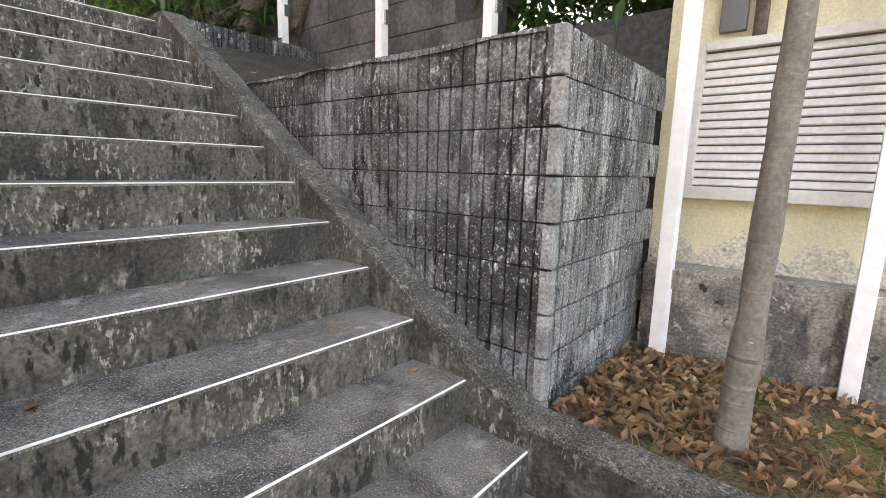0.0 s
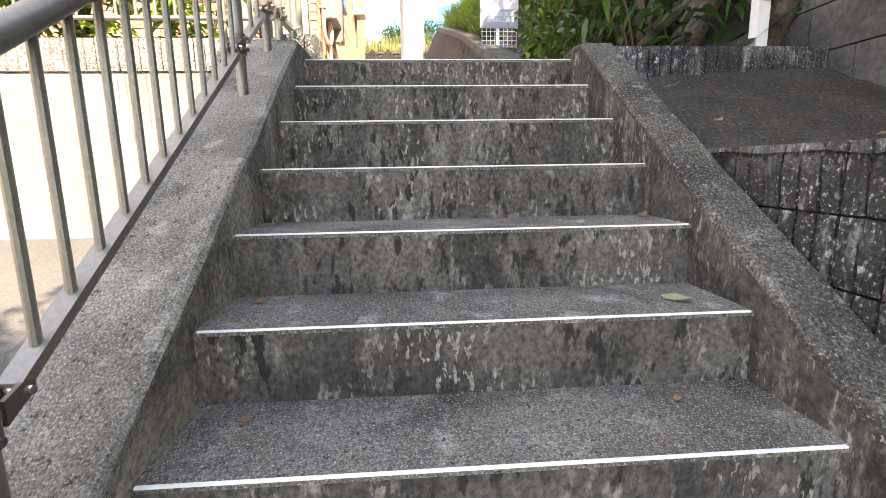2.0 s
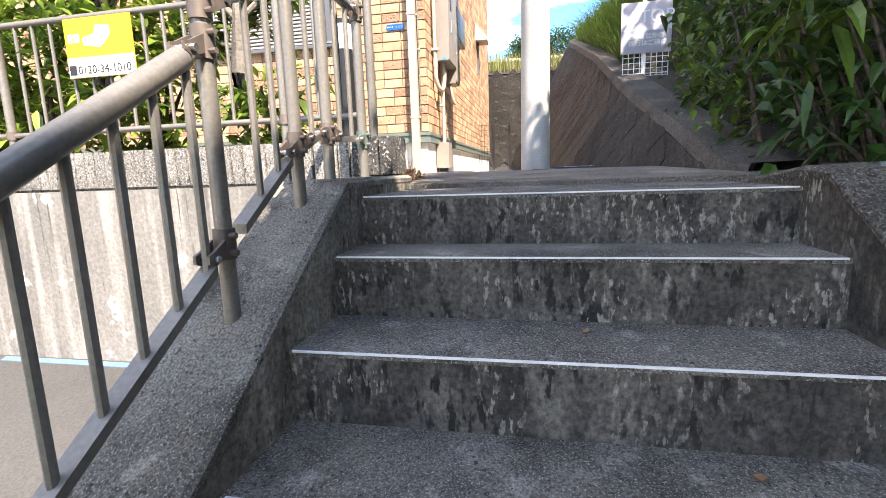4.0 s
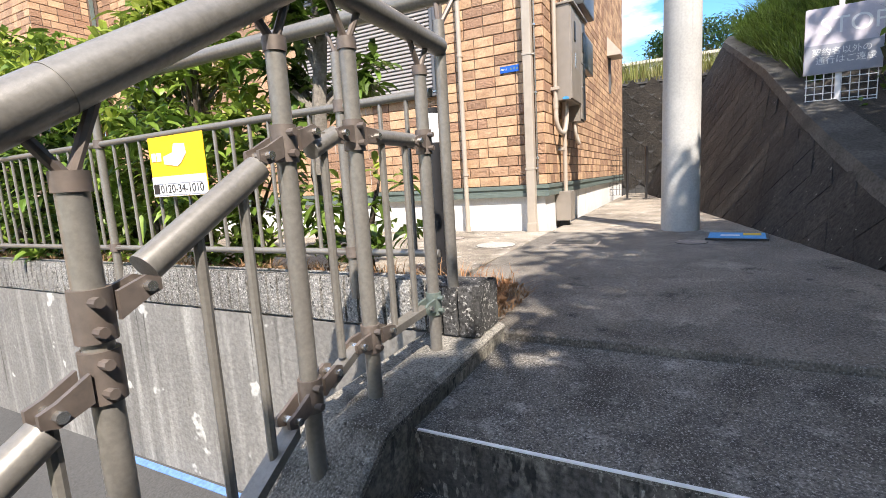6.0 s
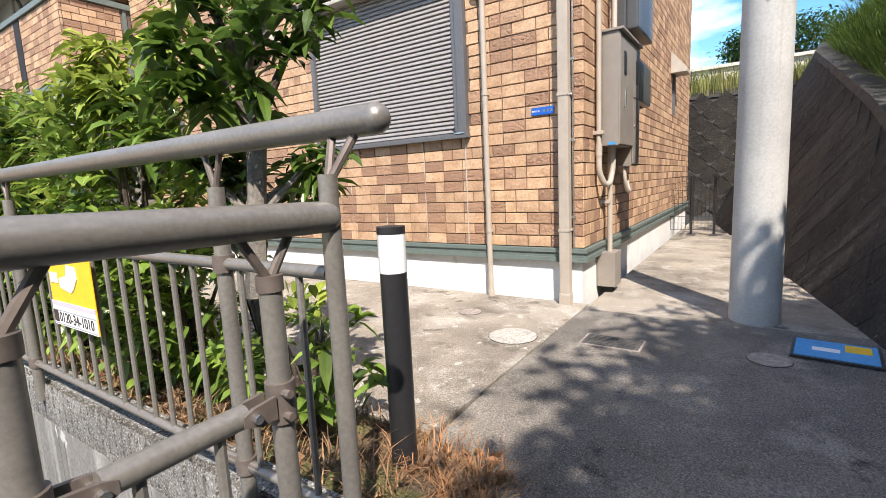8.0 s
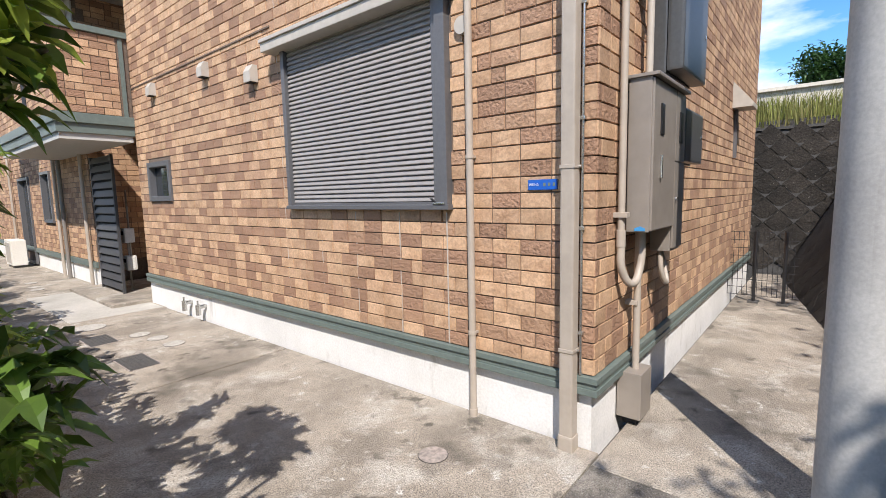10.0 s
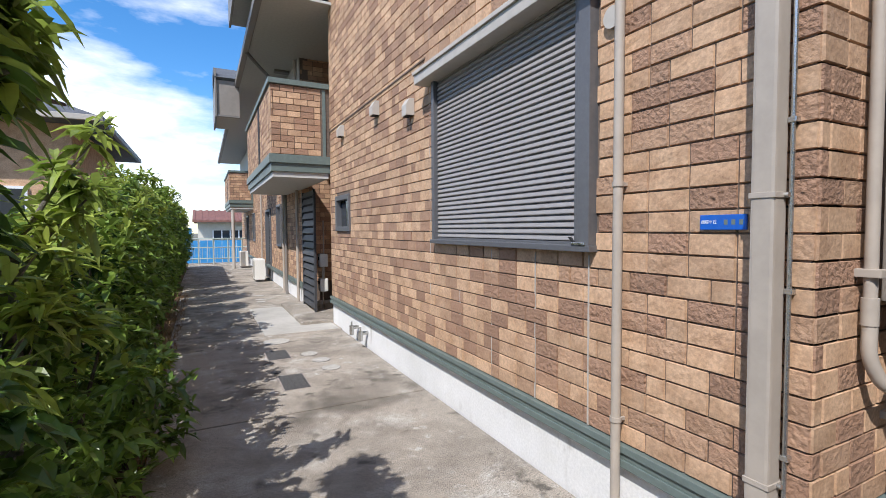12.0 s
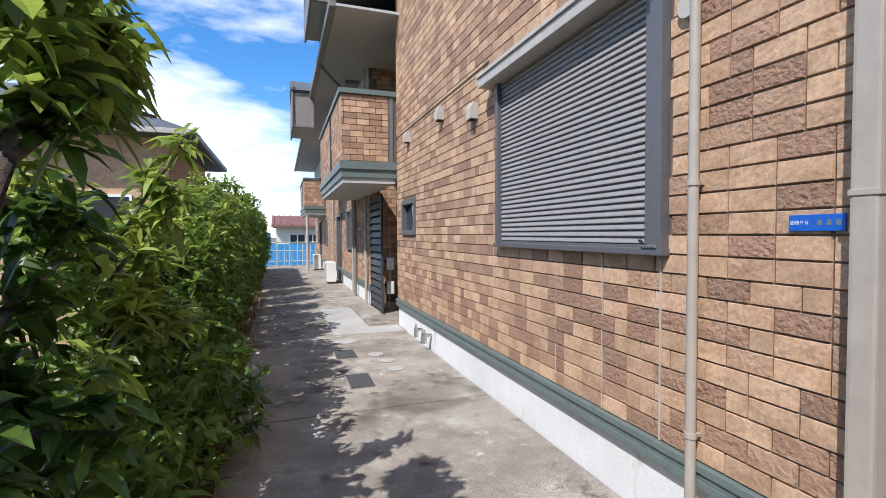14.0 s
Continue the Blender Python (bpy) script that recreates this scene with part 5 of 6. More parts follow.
for x, y in ((-5.65, -4.77), (-5.63, -5.14)):
    round_lid("drain_hole", "small dark drain in the path", x, y, .05, M["cover"], "drain")
for x0, x1, y0, y1 in ((-5.89, -5.64, -5.71, -5.28), (-5.89, -5.65, -4.60, -4.13), (-6.11, -5.93, -.13, .2)):
    g = empty_thing("access_cover", "rectangular dark cast cover set in the path", "cover", "rectangular covers in the path")
    box_part("frame", g, M["pinklid"], x0 - .012, x1 + .012, y0 - .012, y1 + .012, G - .02, G + .003)
    box_part("lid", g, M["cover"], x0, x1, y0, y1, G - .02, G + .006, .002)
    n = 7
    for k in range(n):
        u = x0 + (x1 - x0) * (k + .5) / n
        box_part("rib", g, M["cover"], u - .006, u + .006, y0 + .02, y1 - .02, G + .006, G + .010)
mat_ = empty_thing("floor_mat", "flat blue printed panel with a black edge lying on the path", "panel")
mm = pose(-6.34, 1.125, G + .004, 0, 0, -6)
for nm, mt, a in (("edge", "black", (-.17, .17, -.19, .19, 0, .012)), ("print", "tarp", (-.15, .15, -.175, .175, .012, .015)), ("print_patch", "yellowsign", (-.12, 0, .04, .15, .015, .017)), ("print_patch", "signwhite", (-.02, .04, -.1, .02, .015, .0165))):
    ob = box_part(nm, mat_, M[mt], *a)
    ob.matrix_basis = mm

# ---- utility pole ----
pole = empty_thing("utility_pole", "thick round concrete utility pole beside the path", "utility pole")
tube_part("shaft", pole, M["pole"], (-6.872, .757, G - .02), (-6.872, .757, 12.0), .150, seg=40, r2=.105)
for k, z in enumerate((4.62, 5.3)):
    a = math.pi * (k % 2)
    tube_part("bolt_hole", pole, M["dark"], (-6.872 + .13, .757 + .02 * (k % 2), z), (-6.872 + .146, .757 + .02 * (k % 2), z), .009, seg=10)

# ---- battered stone wall and slope on the other side ----
def base_y(x):
    return 1.64 + (x + 5.0) * .178 if x > -14 else .04
def cap_z(x):
    pts = ((-30, 6.2), (-16, 6.2), (-12.2, 5.08), (-9.46, 4.26), (-7.3, 3.52), (-6.42, 3.24), (-5.3, 2.90), (-4.4, 2.60), (0, 2.60))
    for (a, za), (b, zb) in zip(pts, pts[1:]):
        if a <= x <= b:
            return za + (zb - za) * (x - a) / (b - a)
    return 2.6
stone_wall = empty_thing("wall_stone", "dark mossy battered stone retaining wall", "retaining wall", kind="structure")
bm = bmesh.new()
xs = [-4.2 - i * .16 for i in range(70)]
cols = []
for x in xs:
    h = cap_z(x) - G + .06
    col_ = []
    for k in range(13):
        u = k / 12
        col_.append(bm.verts.new((x + rnd.uniform(-.02, .02), base_y(x) - .03 + .5 * u * h + rnd.uniform(-.003, .003), G - .06 + h * u)))
    cols.append(col_)
for a, b in zip(cols, cols[1:]):
    for k in range(12):
        bm.faces.new((a[k], b[k], b[k + 1], a[k + 1]))
part("face", bm, M["stone"], stone_wall)
bm = bmesh.new()
rows = []
for x in xs:
    z = cap_z(x)
    y = base_y(x) + .5 * (z - G)
    rows.append([bm.verts.new((x, y - .05, z - .08)), bm.verts.new((x, y - .018, z + .008)), bm.verts.new((x, y + .26, z + .015)), bm.verts.new((x, y + .26, z - .2))])
for a, b in zip(rows, rows[1:]):
    for q in range(3):
        bm.faces.new((a[q], a[q + 1], b[q + 1], b[q]))
part("cap", bm, M["cap"], stone_wall, "sloping concrete cap")
bm = bmesh.new()
nx, ny = 44, 14
def slope_z(x, y):
    yb = base_y(max(x, -14)) + .5 * (cap_z(x) - G) + .2
    return cap_z(x) - .03 + max(0, y - yb - (.5 if x > -8.4 else .05)) * .85
grid = []
for i in range(nx + 1):
    x = -3.52 - 26 * (i / nx) ** 1.2
    col_ = []
    for j in range(ny + 1):
        yb = base_y(max(x, -14)) + .5 * (cap_z(x) - G) + .08
        y = yb + 11 * (j / ny) ** 1.5
        col_.append(bm.verts.new((x, y, slope_z(x, y) + rnd.uniform(-.03, .03))))
    grid.append(col_)
for i in range(nx):
    for j in range(ny):
        bm.faces.new((grid[i][j], grid[i + 1][j], grid[i + 1][j + 1], grid[i][j + 1]))
mesh_thing("hill_slope", bm, M["soil"], "dark earth hillside above the stone wall", "ground", kind="structure", smooth=True)
# rough stones laid on the slant in that wall
def stone_mesh(seed, a=.312, b=.212):
    r = random.Random(seed)
    bm = bmesh.new()
    ring0 = [bm.verts.new((u * a / 2, w * b / 2, 0)) for u, w in ((-1, -1), (1, -1), (1, 1), (-1, 1))]
    ring1 = [bm.verts.new((u * (a / 2 - .005) + r.uniform(-.004, .004), w * (b / 2 - .005) + r.uniform(-.004, .004), .004 + r.uniform(-.002, .004))) for u, w in ((-1, -1), (0, -1.05), (1, -1), (1, 1), (0, 1.05), (-1, 1))]
    mid = bm.verts.new((r.uniform(-.05, .05), r.uniform(-.03, .03), .005 + r.uniform(0, .006)))
    bm.faces.new((ring0[0], ring0[1], ring1[2], ring1[1], ring1[0])), bm.faces.new((ring0[1], ring0[2], ring1[3], ring1[2]))
    bm.faces.new((ring0[2], ring0[3], ring1[5], ring1[4], ring1[3])), bm.faces.new((ring0[3], ring0[0], ring1[0], ring1[5]))
    for i in range(6):
        bm.faces.new((ring1[i], ring1[(i + 1) % 6], mid))
    return finish(bm, "stone", M["stone"])


stones = [stone_mesh(s_) for s_ in range(6)]
ux = Vector((-1, -.178, 0)).normalized()
uz = Vector((0, .5, 1.0)).normalized()
uz = (uz - ux * uz.dot(ux)).normalized()
un = uz.cross(ux).normalized()
if un.y > 0:
    un = -un
for i in range(-30, 60):
    for j in range(-60, 60):
        s_, v_ = (i * .31 - j * .21) * .7071, (i * .31 + j * .21) * .7071
        x = -5.0 + ux.x * s_ + uz.x * v_
        top = (cap_z(x) - G) * 1.118 if x > -13.5 else 0
        if -13.5 < x < -4.6 and -.12 < v_ < top - .12:
            o = Vector((-5.0, base_y(-5.0), G)) + ux * s_ + uz * v_ + un * .004
            ang = math.radians(45 + rnd.uniform(-1.5, 1.5))
            d1 = ux * math.cos(ang) + uz * math.sin(ang)
            d2 = un.cross(d1)
            ob = new("stone", rnd.choice(stones))
            ob.parent = stone_wall
            ob.matrix_basis = Matrix(((d1.x, d2.x, un.x, o.x), (d1.y, d2.y, un.y, o.y), (d1.z, d2.z, un.z, o.z), (0, 0, 0, 1)))
# end wall of the alley with slanted joints
end_wall = empty_thing("wall_alley_end", "grey stone retaining wall with slanted joints at the alley end", "retaining wall", kind="structure")
bm = bmesh.new()
add_prism(bm, [(-14.1, G - .1), (-14.9, 5.2), (-15.6, 5.2), (-15.6, G - .1)], "y", -6, 3.5)
part("backing", bm, M["mortar"], end_wall)
bm = bmesh.new()
add_prism(bm, [(0, .21), (.21, 0), (0, -.21), (-.21, 0)], "x", 0, .05)
dm = finish(bm, "stone", M["stone"])
for r_ in range(12):
    for c in range(7):
        z = 2.85 + r_ * .22
        if z < 5.1:
            ob = new("stone", dm)
            ob.parent = end_wall
            ob.matrix_basis = pose(-14.1 - (z - 2.5) * .296, -1.6 + c * .44 + (r_ % 2) * .22, z)
bm = bmesh.new()
add_prism(bm, [(-14.85, 5.15), (-15.6, 5.4), (-24, 6.2), (-24, 5.0), (-15.6, 5.0)], "y", -14, 3.5)
mesh_thing("hill_top", bm, M["soil"], "grassy top behind the alley wall", "ground", kind="structure")
bm = bmesh.new()
add_box(bm, -24.5, -22, -12, 12, 5.5, 7.0)
add_box(bm, -24.6, -21.9, -12, 12, 7.0, 7.1)
mesh_thing("cream_wall", bm, M["cream"], "cream garden wall on the hill top", "wall", kind="structure")
mesh_f = empty_thing("mesh_fence", "low black wire mesh fence across the alley", "fence")
for y in (-.1, .22):
    tube_part("post", mesh_f, M["black"], (-11.6, y, G), (-11.6, y, 3.55), .02, seg=8)
    box_part("base_plate", mesh_f, M["cover"], -11.68, -11.52, y - .06, y + .06, G, G + .02)
for k in range(14):
    y = -.40 + k * .055
    tube_part("wire", mesh_f, M["black"], (-11.6, y, 2.7), (-11.6, y, 3.55), .0035, seg=5)
for k in range(9):
    tube_part("wire", mesh_f, M["black"], (-11.6, -.42, 2.7 + k * .105), (-11.6, .36, 2.7 + k * .105), .0035, seg=5)

# parking notice on the slope
stop = empty_thing("stop_sign", "white and grey notice sign on a white post", "sign")
sx, sy0, sy1 = -7.6, 1.70, 2.23
box_part("board", stop, M["signlilac"], sx - .012, sx, sy0, sy1, 3.86, 4.40, .003)
box_part("grey_band", stop, M["signgrey"], sx + .0005, sx + .004, sy0 + .003, sy1 - .003, 3.863, 4.10, .0, "grey lower band")
tx = Matrix(((0, 0, 1, sx + .001), (1, 0, 0, sy0 + .10), (0, 1, 0, 4.24), (0, 0, 0, 1)))
text_part("lettering", stop, M["signwhite"], "STOP", .19, tx)
for s, z in (("契約者以外の", 4.035), ("通行はご遠慮", 3.965)):
    tx = Matrix(((0, 0, 1, sx + .0045), (1, 0, 0, sy0 + .05 if z > 4 else sy0 + .08), (0, 1, 0, z), (0, 0, 0, 1)))
    text_part("lettering", stop, M["signwhite"], s, .068, tx)
box_part("post", stop, M["white"], sx - .045, sx - .015, 1.93, 1.965, 3.3, 4.45, .003)
box_part("post_foot", stop, M["kerb"], sx - .08, sx + .02, 1.88, 2.01, 3.2, 3.38, .01)
for k in range(9):
    tube_part("wire", stop, M["white"], (sx - .02, sy0 + .03 + k * .06, 3.61), (sx - .02, sy0 + .03 + k * .06, 3.87), .004, seg=5)
for z in (3.62, 3.645, 3.70, 3.76, 3.82):
    tube_part("wire", stop, M["white"], (sx - .02, sy0 + .02, z), (sx - .02, sy1 - .02, z), .004, seg=5)

# ---- end fence and houses beyond the path ----
ef = empty_thing("end_fence", "pale green steel fence closing the path", "fence")
for k in range(7):
    tube_part("post", ef, M["greenrail"], (-6.6 + k * .6, -23.2, G - .02), (-6.6 + k * .6, -23.2, 3.75), .03, seg=8)
for z in (2.85, 3.35, 3.75):
    tube_part("bar", ef, M["greenrail"], (-6.8, -23.2, z), (-2.6, -23.2, z), .025, seg=8)
for k in range(26):
    tube_part("baluster", ef, M["greenrail"], (-6.6 + k * .15, -23.2, 2.85), (-6.6 + k * .15, -23.2, 3.35), .01, seg=6)
bf = empty_thing("blue_fence", "bright blue corrugated sheet fence", "fence")
for k in range(40):
    box_part("sheet", bf, M["tarp"], -12 + k * .4, -11.62 + k * .4, -31.0 - .03 * (k % 2), -30.95, .2, 4.26 if -12 + k * .4 > -4.7 else 3.52)
rh = empty_thing("red_roof_house", "cream house with a red tiled roof", "house")
box_part("wall", rh, M["cream"], -14, -4.6, -54, -46, .2, 5.0)
bm = bmesh.new()
add_prism(bm, [(-45.2, 4.98), (-50, 6.02), (-54.8, 4.98), (-54.8, 4.83), (-50, 5.85), (-45.2, 4.83)], "x", -14.6, -4.2)
part("roof", bm, M["redroof"], rh)
for k in range(20):
    bm = bmesh.new()
    add_prism(bm, [(-45.2, 4.985), (-50, 6.025), (-50, 6.09), (-45.2, 5.05)], "x", -14.5 + k * .53, -14.3 + k * .53)
    part("tile", bm, M["redroof"], rh)
box_part("window", rh, M["glass"], -8.6, -5.8, -46.0, -45.95, 3.3, 4.1)
for x in (-8.6, -7.9, -7.2, -6.5, -5.8):
    box_part("window_bar", rh, M["white"], x - .05, x + .05, -45.95, -45.9, 3.3, 4.1)
nb = empty_thing("neighbour_house", "brick-clad neighbouring house with a slate roof", "house")
box_part("wall", nb, M["brick_joined"], -2.45, 7, -18.5, -12.65, -.5, 6.5)
bm = bmesh.new()
ev = [(-3.05, -19.1), (7.5, -19.1), (7.5, -12.05), (-3.05, -12.05)]
lo_ = [bm.verts.new((x, y, 6.5)) for x, y in ev]
hi_ = [bm.verts.new((x, y, 6.62)) for x, y in ev]
rg = [bm.verts.new((.45, -15.58, 8.3)), bm.verts.new((4.0, -15.58, 8.3))]
bm.faces.new(lo_)
for a in range(4):
    bm.faces.new((lo_[a], lo_[(a + 1) % 4], hi_[(a + 1) % 4], hi_[a]))
bm.faces.new((hi_[0], hi_[1], rg[1], rg[0])), bm.faces.new((hi_[2], hi_[3], rg[0], rg[1])), bm.faces.new((hi_[1], hi_[2], rg[1])), bm.faces.new((hi_[3], hi_[0], rg[0]))
part("roof", bm, M["roof"], nb)
box_part("gutter", nb, M["gutter"], -3.13, -3.05, -19.15, -12.0, 6.5, 6.62, .01)
box_part("gutter", nb, M["hood"], -3.05, 7.5, -12.05, -11.97, 6.5, 6.62, .01)
for x in (-1.6, 1.2):
    box_part("window_frame", nb, M["white"], x - .06, x + 1.3, -12.65, -12.6, 3.9, 5.1)
    box_part("window", nb, M["glass"], x, x + 1.24, -12.6, -12.59, 3.96, 5.04)

# ---- vegetation ----
def shrub(x, y, z, h, w, n, seed, mat="leaf", young=True, length=.14, width=.042):
    r = random.Random(seed)
    t = empty_thing("hedge_shrub", "green lance-leaved shrub in the hedge by the fence", "shrub", "hedge along the path")
    bm = bmesh.new()
    tops = []
    for k in range(5):
        a = r.uniform(0, 6.28)
        e = Vector((x + math.cos(a) * w * r.uniform(.2, .7), y + math.sin(a) * w * r.uniform(.3, .9), z + h * r.uniform(.6, .95)))
        m_ = Vector((x + (e.x - x) * .3, y + (e.y - y) * .3, z + h * .4))
        trunk_mesh(bm, [(x + r.uniform(-.05, .05), y + r.uniform(-.08, .08), z - .05), m_, e], [.022, .016, .006], 7, .002)
        tops.append(e)
    part("stem", bm, M["bark_dark"], t, smooth=True)
    spots, ys = [], []
    for k in range(int(n * 1.35)):
        a = r.uniform(0, 6.28)
        u = r.random()
        zz = z + .12 + (h - .1) * u ** .8
        rr = w * math.sqrt(r.random()) * (.75 + .35 * math.sin(u * 3.1))
        (ys if (u > .72 and r.random() < .6) else spots).append((x + math.cos(a) * rr, y + math.sin(a) * rr * 1.25, zz, 9, .022))
    ob = tagged(new("crown", leaf_mesh("crown", M[mat], spots, length, width, .5, seed, 1.0, .3)), kind="stuff")
    ob.parent = t
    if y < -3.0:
        # Darker leaves within: the hedge's inner shade is put into leaf colour.
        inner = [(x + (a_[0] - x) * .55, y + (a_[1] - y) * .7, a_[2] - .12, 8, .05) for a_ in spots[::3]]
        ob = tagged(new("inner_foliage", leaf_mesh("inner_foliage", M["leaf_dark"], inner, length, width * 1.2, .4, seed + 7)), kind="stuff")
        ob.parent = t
    if ys and young:
        ob = tagged(new("young_foliage", leaf_mesh("young_foliage", M["leaf_young"], ys, length * .85, width * .8, .25, seed + 1, 1.0, .5)), kind="stuff")
        ob.parent = t
    return t


HEDGE = [(-4.33, -.72, .62, .26, 26), (-4.30, -1.5, .95, .32, 60), (-4.22, -1.75, 1.6, .30, 80), (-4.34, -2.35, 1.1, .40, 110), (-4.52, -3.0, .72, .38, 90), (-4.24, -3.2, 1.6, .40, 150), (-4.22, -4.0, 1.85, .42, 190)]
HEDGE += [(-4.18 + .012 * k, -5.0 - k * 1.15 - .04 * k * k, (2.0 + .07 * k if k < 6 else 2.42 - .14 * (k - 6)) + .16 * math.sin(k * 1.7), .44 + .01 * k, 280) for k in range(11)]
for k, (x, y, h, w, n) in enumerate(HEDGE):
    shrub(x, y, G - .02, h, w, n, 100 + k, length=.118 if y > -4.5 else .105)
# taller tree in the hedge
def hedge_tree(x, y, seed, h):
    r = random.Random(seed)
    pts = [(x, y, G - .05), (x + .03, y - .03, G + .6), (x - .02, y + .02, G + 1.3), (x + .04, y + .04, G + h * .8)]
    limbs, tufts = [], []
    for k in range(14):
        a = r.uniform(0, 6.28)
        z0 = G + r.uniform(.7, h * .8)
        e = (x + math.cos(a) * r.uniform(.2, .36), y + math.sin(a) * r.uniform(.2, .45), z0 + r.uniform(-.05, .4))
        limbs.append(((x, y, z0), ((x + e[0]) / 2, (y + e[1]) / 2, (z0 + e[2]) / 2 + .06), e, .02))
        for q in range(8):
            u = r.uniform(.4, 1.1)
            tufts.append((x + (e[0] - x) * u, y + (e[1] - y) * u, z0 + (e[2] - z0) * u + r.uniform(-.08, .12), 8, .025))
    tree("hedge_tree", "small leafy tree with drooping lance leaves in the hedge", pts, [.045, .04, .034, .015], limbs, tufts, "leaf_tree", .125, .046, seed, "bark", "tree", .55)


hedge_tree(-4.30, -.88, 41, 2.0)
# pollarded shrub with a thick pale trunk and a crown of young shoots
def pollard(x, y, seed):
    r = random.Random(seed)
    pts = [(x, y, G - .05), (x + .02, y, G + .5), (x - .03, y + .03, G + 1.0), (x, y, G + 1.42)]
    limbs, tufts, young = [], [], []
    for k in range(16):
        a = r.uniform(0, 6.28)
        z0 = G + r.uniform(.85, 1.42)
        e = (x + math.cos(a) * r.uniform(.15, .34), y + math.sin(a) * r.uniform(.25, .7), z0 + r.uniform(.1, .55))
        limbs.append(((x, y, z0), ((x + e[0]) / 2, (y + e[1]) / 2, (z0 + e[2]) / 2 + .03), e, .013))
        for q in range(8):
            u = r.uniform(.45, 1.15)
            tufts.append((x + (e[0] - x) * u, y + (e[1] - y) * u, z0 + (e[2] - z0) * u + r.uniform(-.04, .1), 9, .02))
    tree("pollard_tree", "pollarded small tree with a thick trunk and young yellow-green shoots", pts, [.05, .045, .042, .05], limbs, tufts, "leaf_young", .14, .036, seed, "bark", "tree", .5)


pollard(-4.32, -1.87, 43)
# long limb of the leafy tree reaching along the hedge
t2 = bpy.data.objects["hedge_tree"]
bm = bmesh.new()
trunk_mesh(bm, [(-4.36, -.86, 3.95), (-4.49, -.76, 4.28), (-4.52, -1.1, 4.50), (-4.60, -1.5, 4.55)], [.019, .017, .014, .006], 9, .002)
trunk_mesh(bm, [(-4.52, -1.05, 4.48), (-4.54, -1.18, 4.66), (-4.56, -1.3, 4.76)], [.014, .01, .005], 7, .001)
part("limb", bm, M["bark_dark"], t2, smooth=True)
r5 = random.Random(15)
sp = [(-4.49 + r5.gauss(0, .06), -.75 - .6 * r5.random(), 4.64 + r5.gauss(0, .12), 9, .02) for _ in range(84)]
ob = tagged(new("young_foliage", leaf_mesh("young_foliage", M["leaf_young"], sp, .125, .044, .55, 16)), kind="stuff")
ob.parent = t2
# soil banked up against the course
bm = bmesh.new()
add_prism(bm, [(-4.0, 2.72), (-4.12, 2.71), (-4.36, G), (-4.36, 2.5), (-4.0, 2.5)], "y", -24, -.1)
mesh_thing("soil_bank", bm, M["bedsoil"], "brown soil banked behind the block course", "ground", kind="structure")
# dry straw and leaf litter at the hedge foot and by the bollard
r_ = np.random.default_rng(3)
def straw(name, label, x0, x1, y0, y1, z, n, h, lean, mat, w=.006):
    P = np.column_stack((r_.uniform(x0, x1, n), r_.uniform(y0, y1, n), np.full(n, z)))
    return tagged(new(name, blade_mesh(name, M[mat], P, h, lean, w, n)), label, "grass", kind="stuff")


straw("dry_grass", "dry rusty straw along the hedge foot", -4.66, -4.1, -12, -.35, G - .02, 4200, .10, 1.2, "straw")
straw("dry_grass", "dry rusty straw behind the fence foot", -4.2, -3.985, -9, -.1, 2.70, 2600, .10, 1.3, "straw")
straw("dry_grass", "dry rusty straw around the bollard", -4.55, -3.98, -.42, .12, G - .03, 1100, .05, 2.2, "straw")
straw("dry_grass", "rust-coloured dry sprigs beside the bollard", -4.6, -4.0, -.40, .05, G - .03, 420, .13, .9, "rust_straw", .005)
straw("dry_grass", "dry rusty straw in the planting bed", -.05, 3.0, 1.72, 2.2, .555, 900, .07, 2.0, "straw", .004)


def litter(name, label, x0, x1, y0, y1, zf, n, size, mat, seed):
    r = np.random.default_rng(seed)
    X, Y = r.uniform(x0, x1, n), r.uniform(y0, y1, n)
    az = r.uniform(0, 6.28, n)
    L = size * r.uniform(.5, 1.4, n)
    V, F = [], []
    for i in range(n):
        c, s = math.cos(az[i]), math.sin(az[i])
        z = zf(X[i], Y[i]) + .006
        k = len(V)
        for u, v, dz in ((-.5, 0, .014 * (i % 2)), (-.1, .2, .014 + .01 * (i % 3)), (.55, .04, .004 + .012 * (i % 4)), (-.05, -.21, .004 + .009 * (i % 5)), (0, 0, .0)):
            V.append((X[i] + (c * u - s * v) * L[i], Y[i] + (s * u + c * v) * L[i], z + dz))
        F += [(k, k + 1, k + 4), (k + 1, k + 2, k + 4), (k + 2, k + 3, k + 4), (k + 3, k, k + 4)]
    me = bpy.data.meshes.new(name)
    me.from_pydata(V, [], F)
    me.materials.append(M[mat])
    return tagged(new(name, me), label, "leaves", kind="stuff")


litter("leaf_litter", "dry brown fallen leaves in the planting bed", -.1, 2.5, 1.72, 2.7, lambda x, y: .565 + .02 * (y - 1.68) / 1.12, 1500, .05, "dry", 2)
litter("leaf_litter", "dry pale fallen leaves against the block wall", -.1, .5, 1.8, 2.7, lambda x, y: .57 + .02 * (y - 1.68) / 1.12, 330, .055, "straw", 5)
litter("leaf_litter", "rust-brown fallen leaves behind the fence foot", -4.2, -3.99, -8, -.1, lambda x, y: 2.71, 420, .055, "dry", 8)
litter("leaf_litter", "brown leaves on the soil around the bollard", -4.6, -4.0, -.42, .08, lambda x, y: G - .012, 130, .05, "dry", 9)
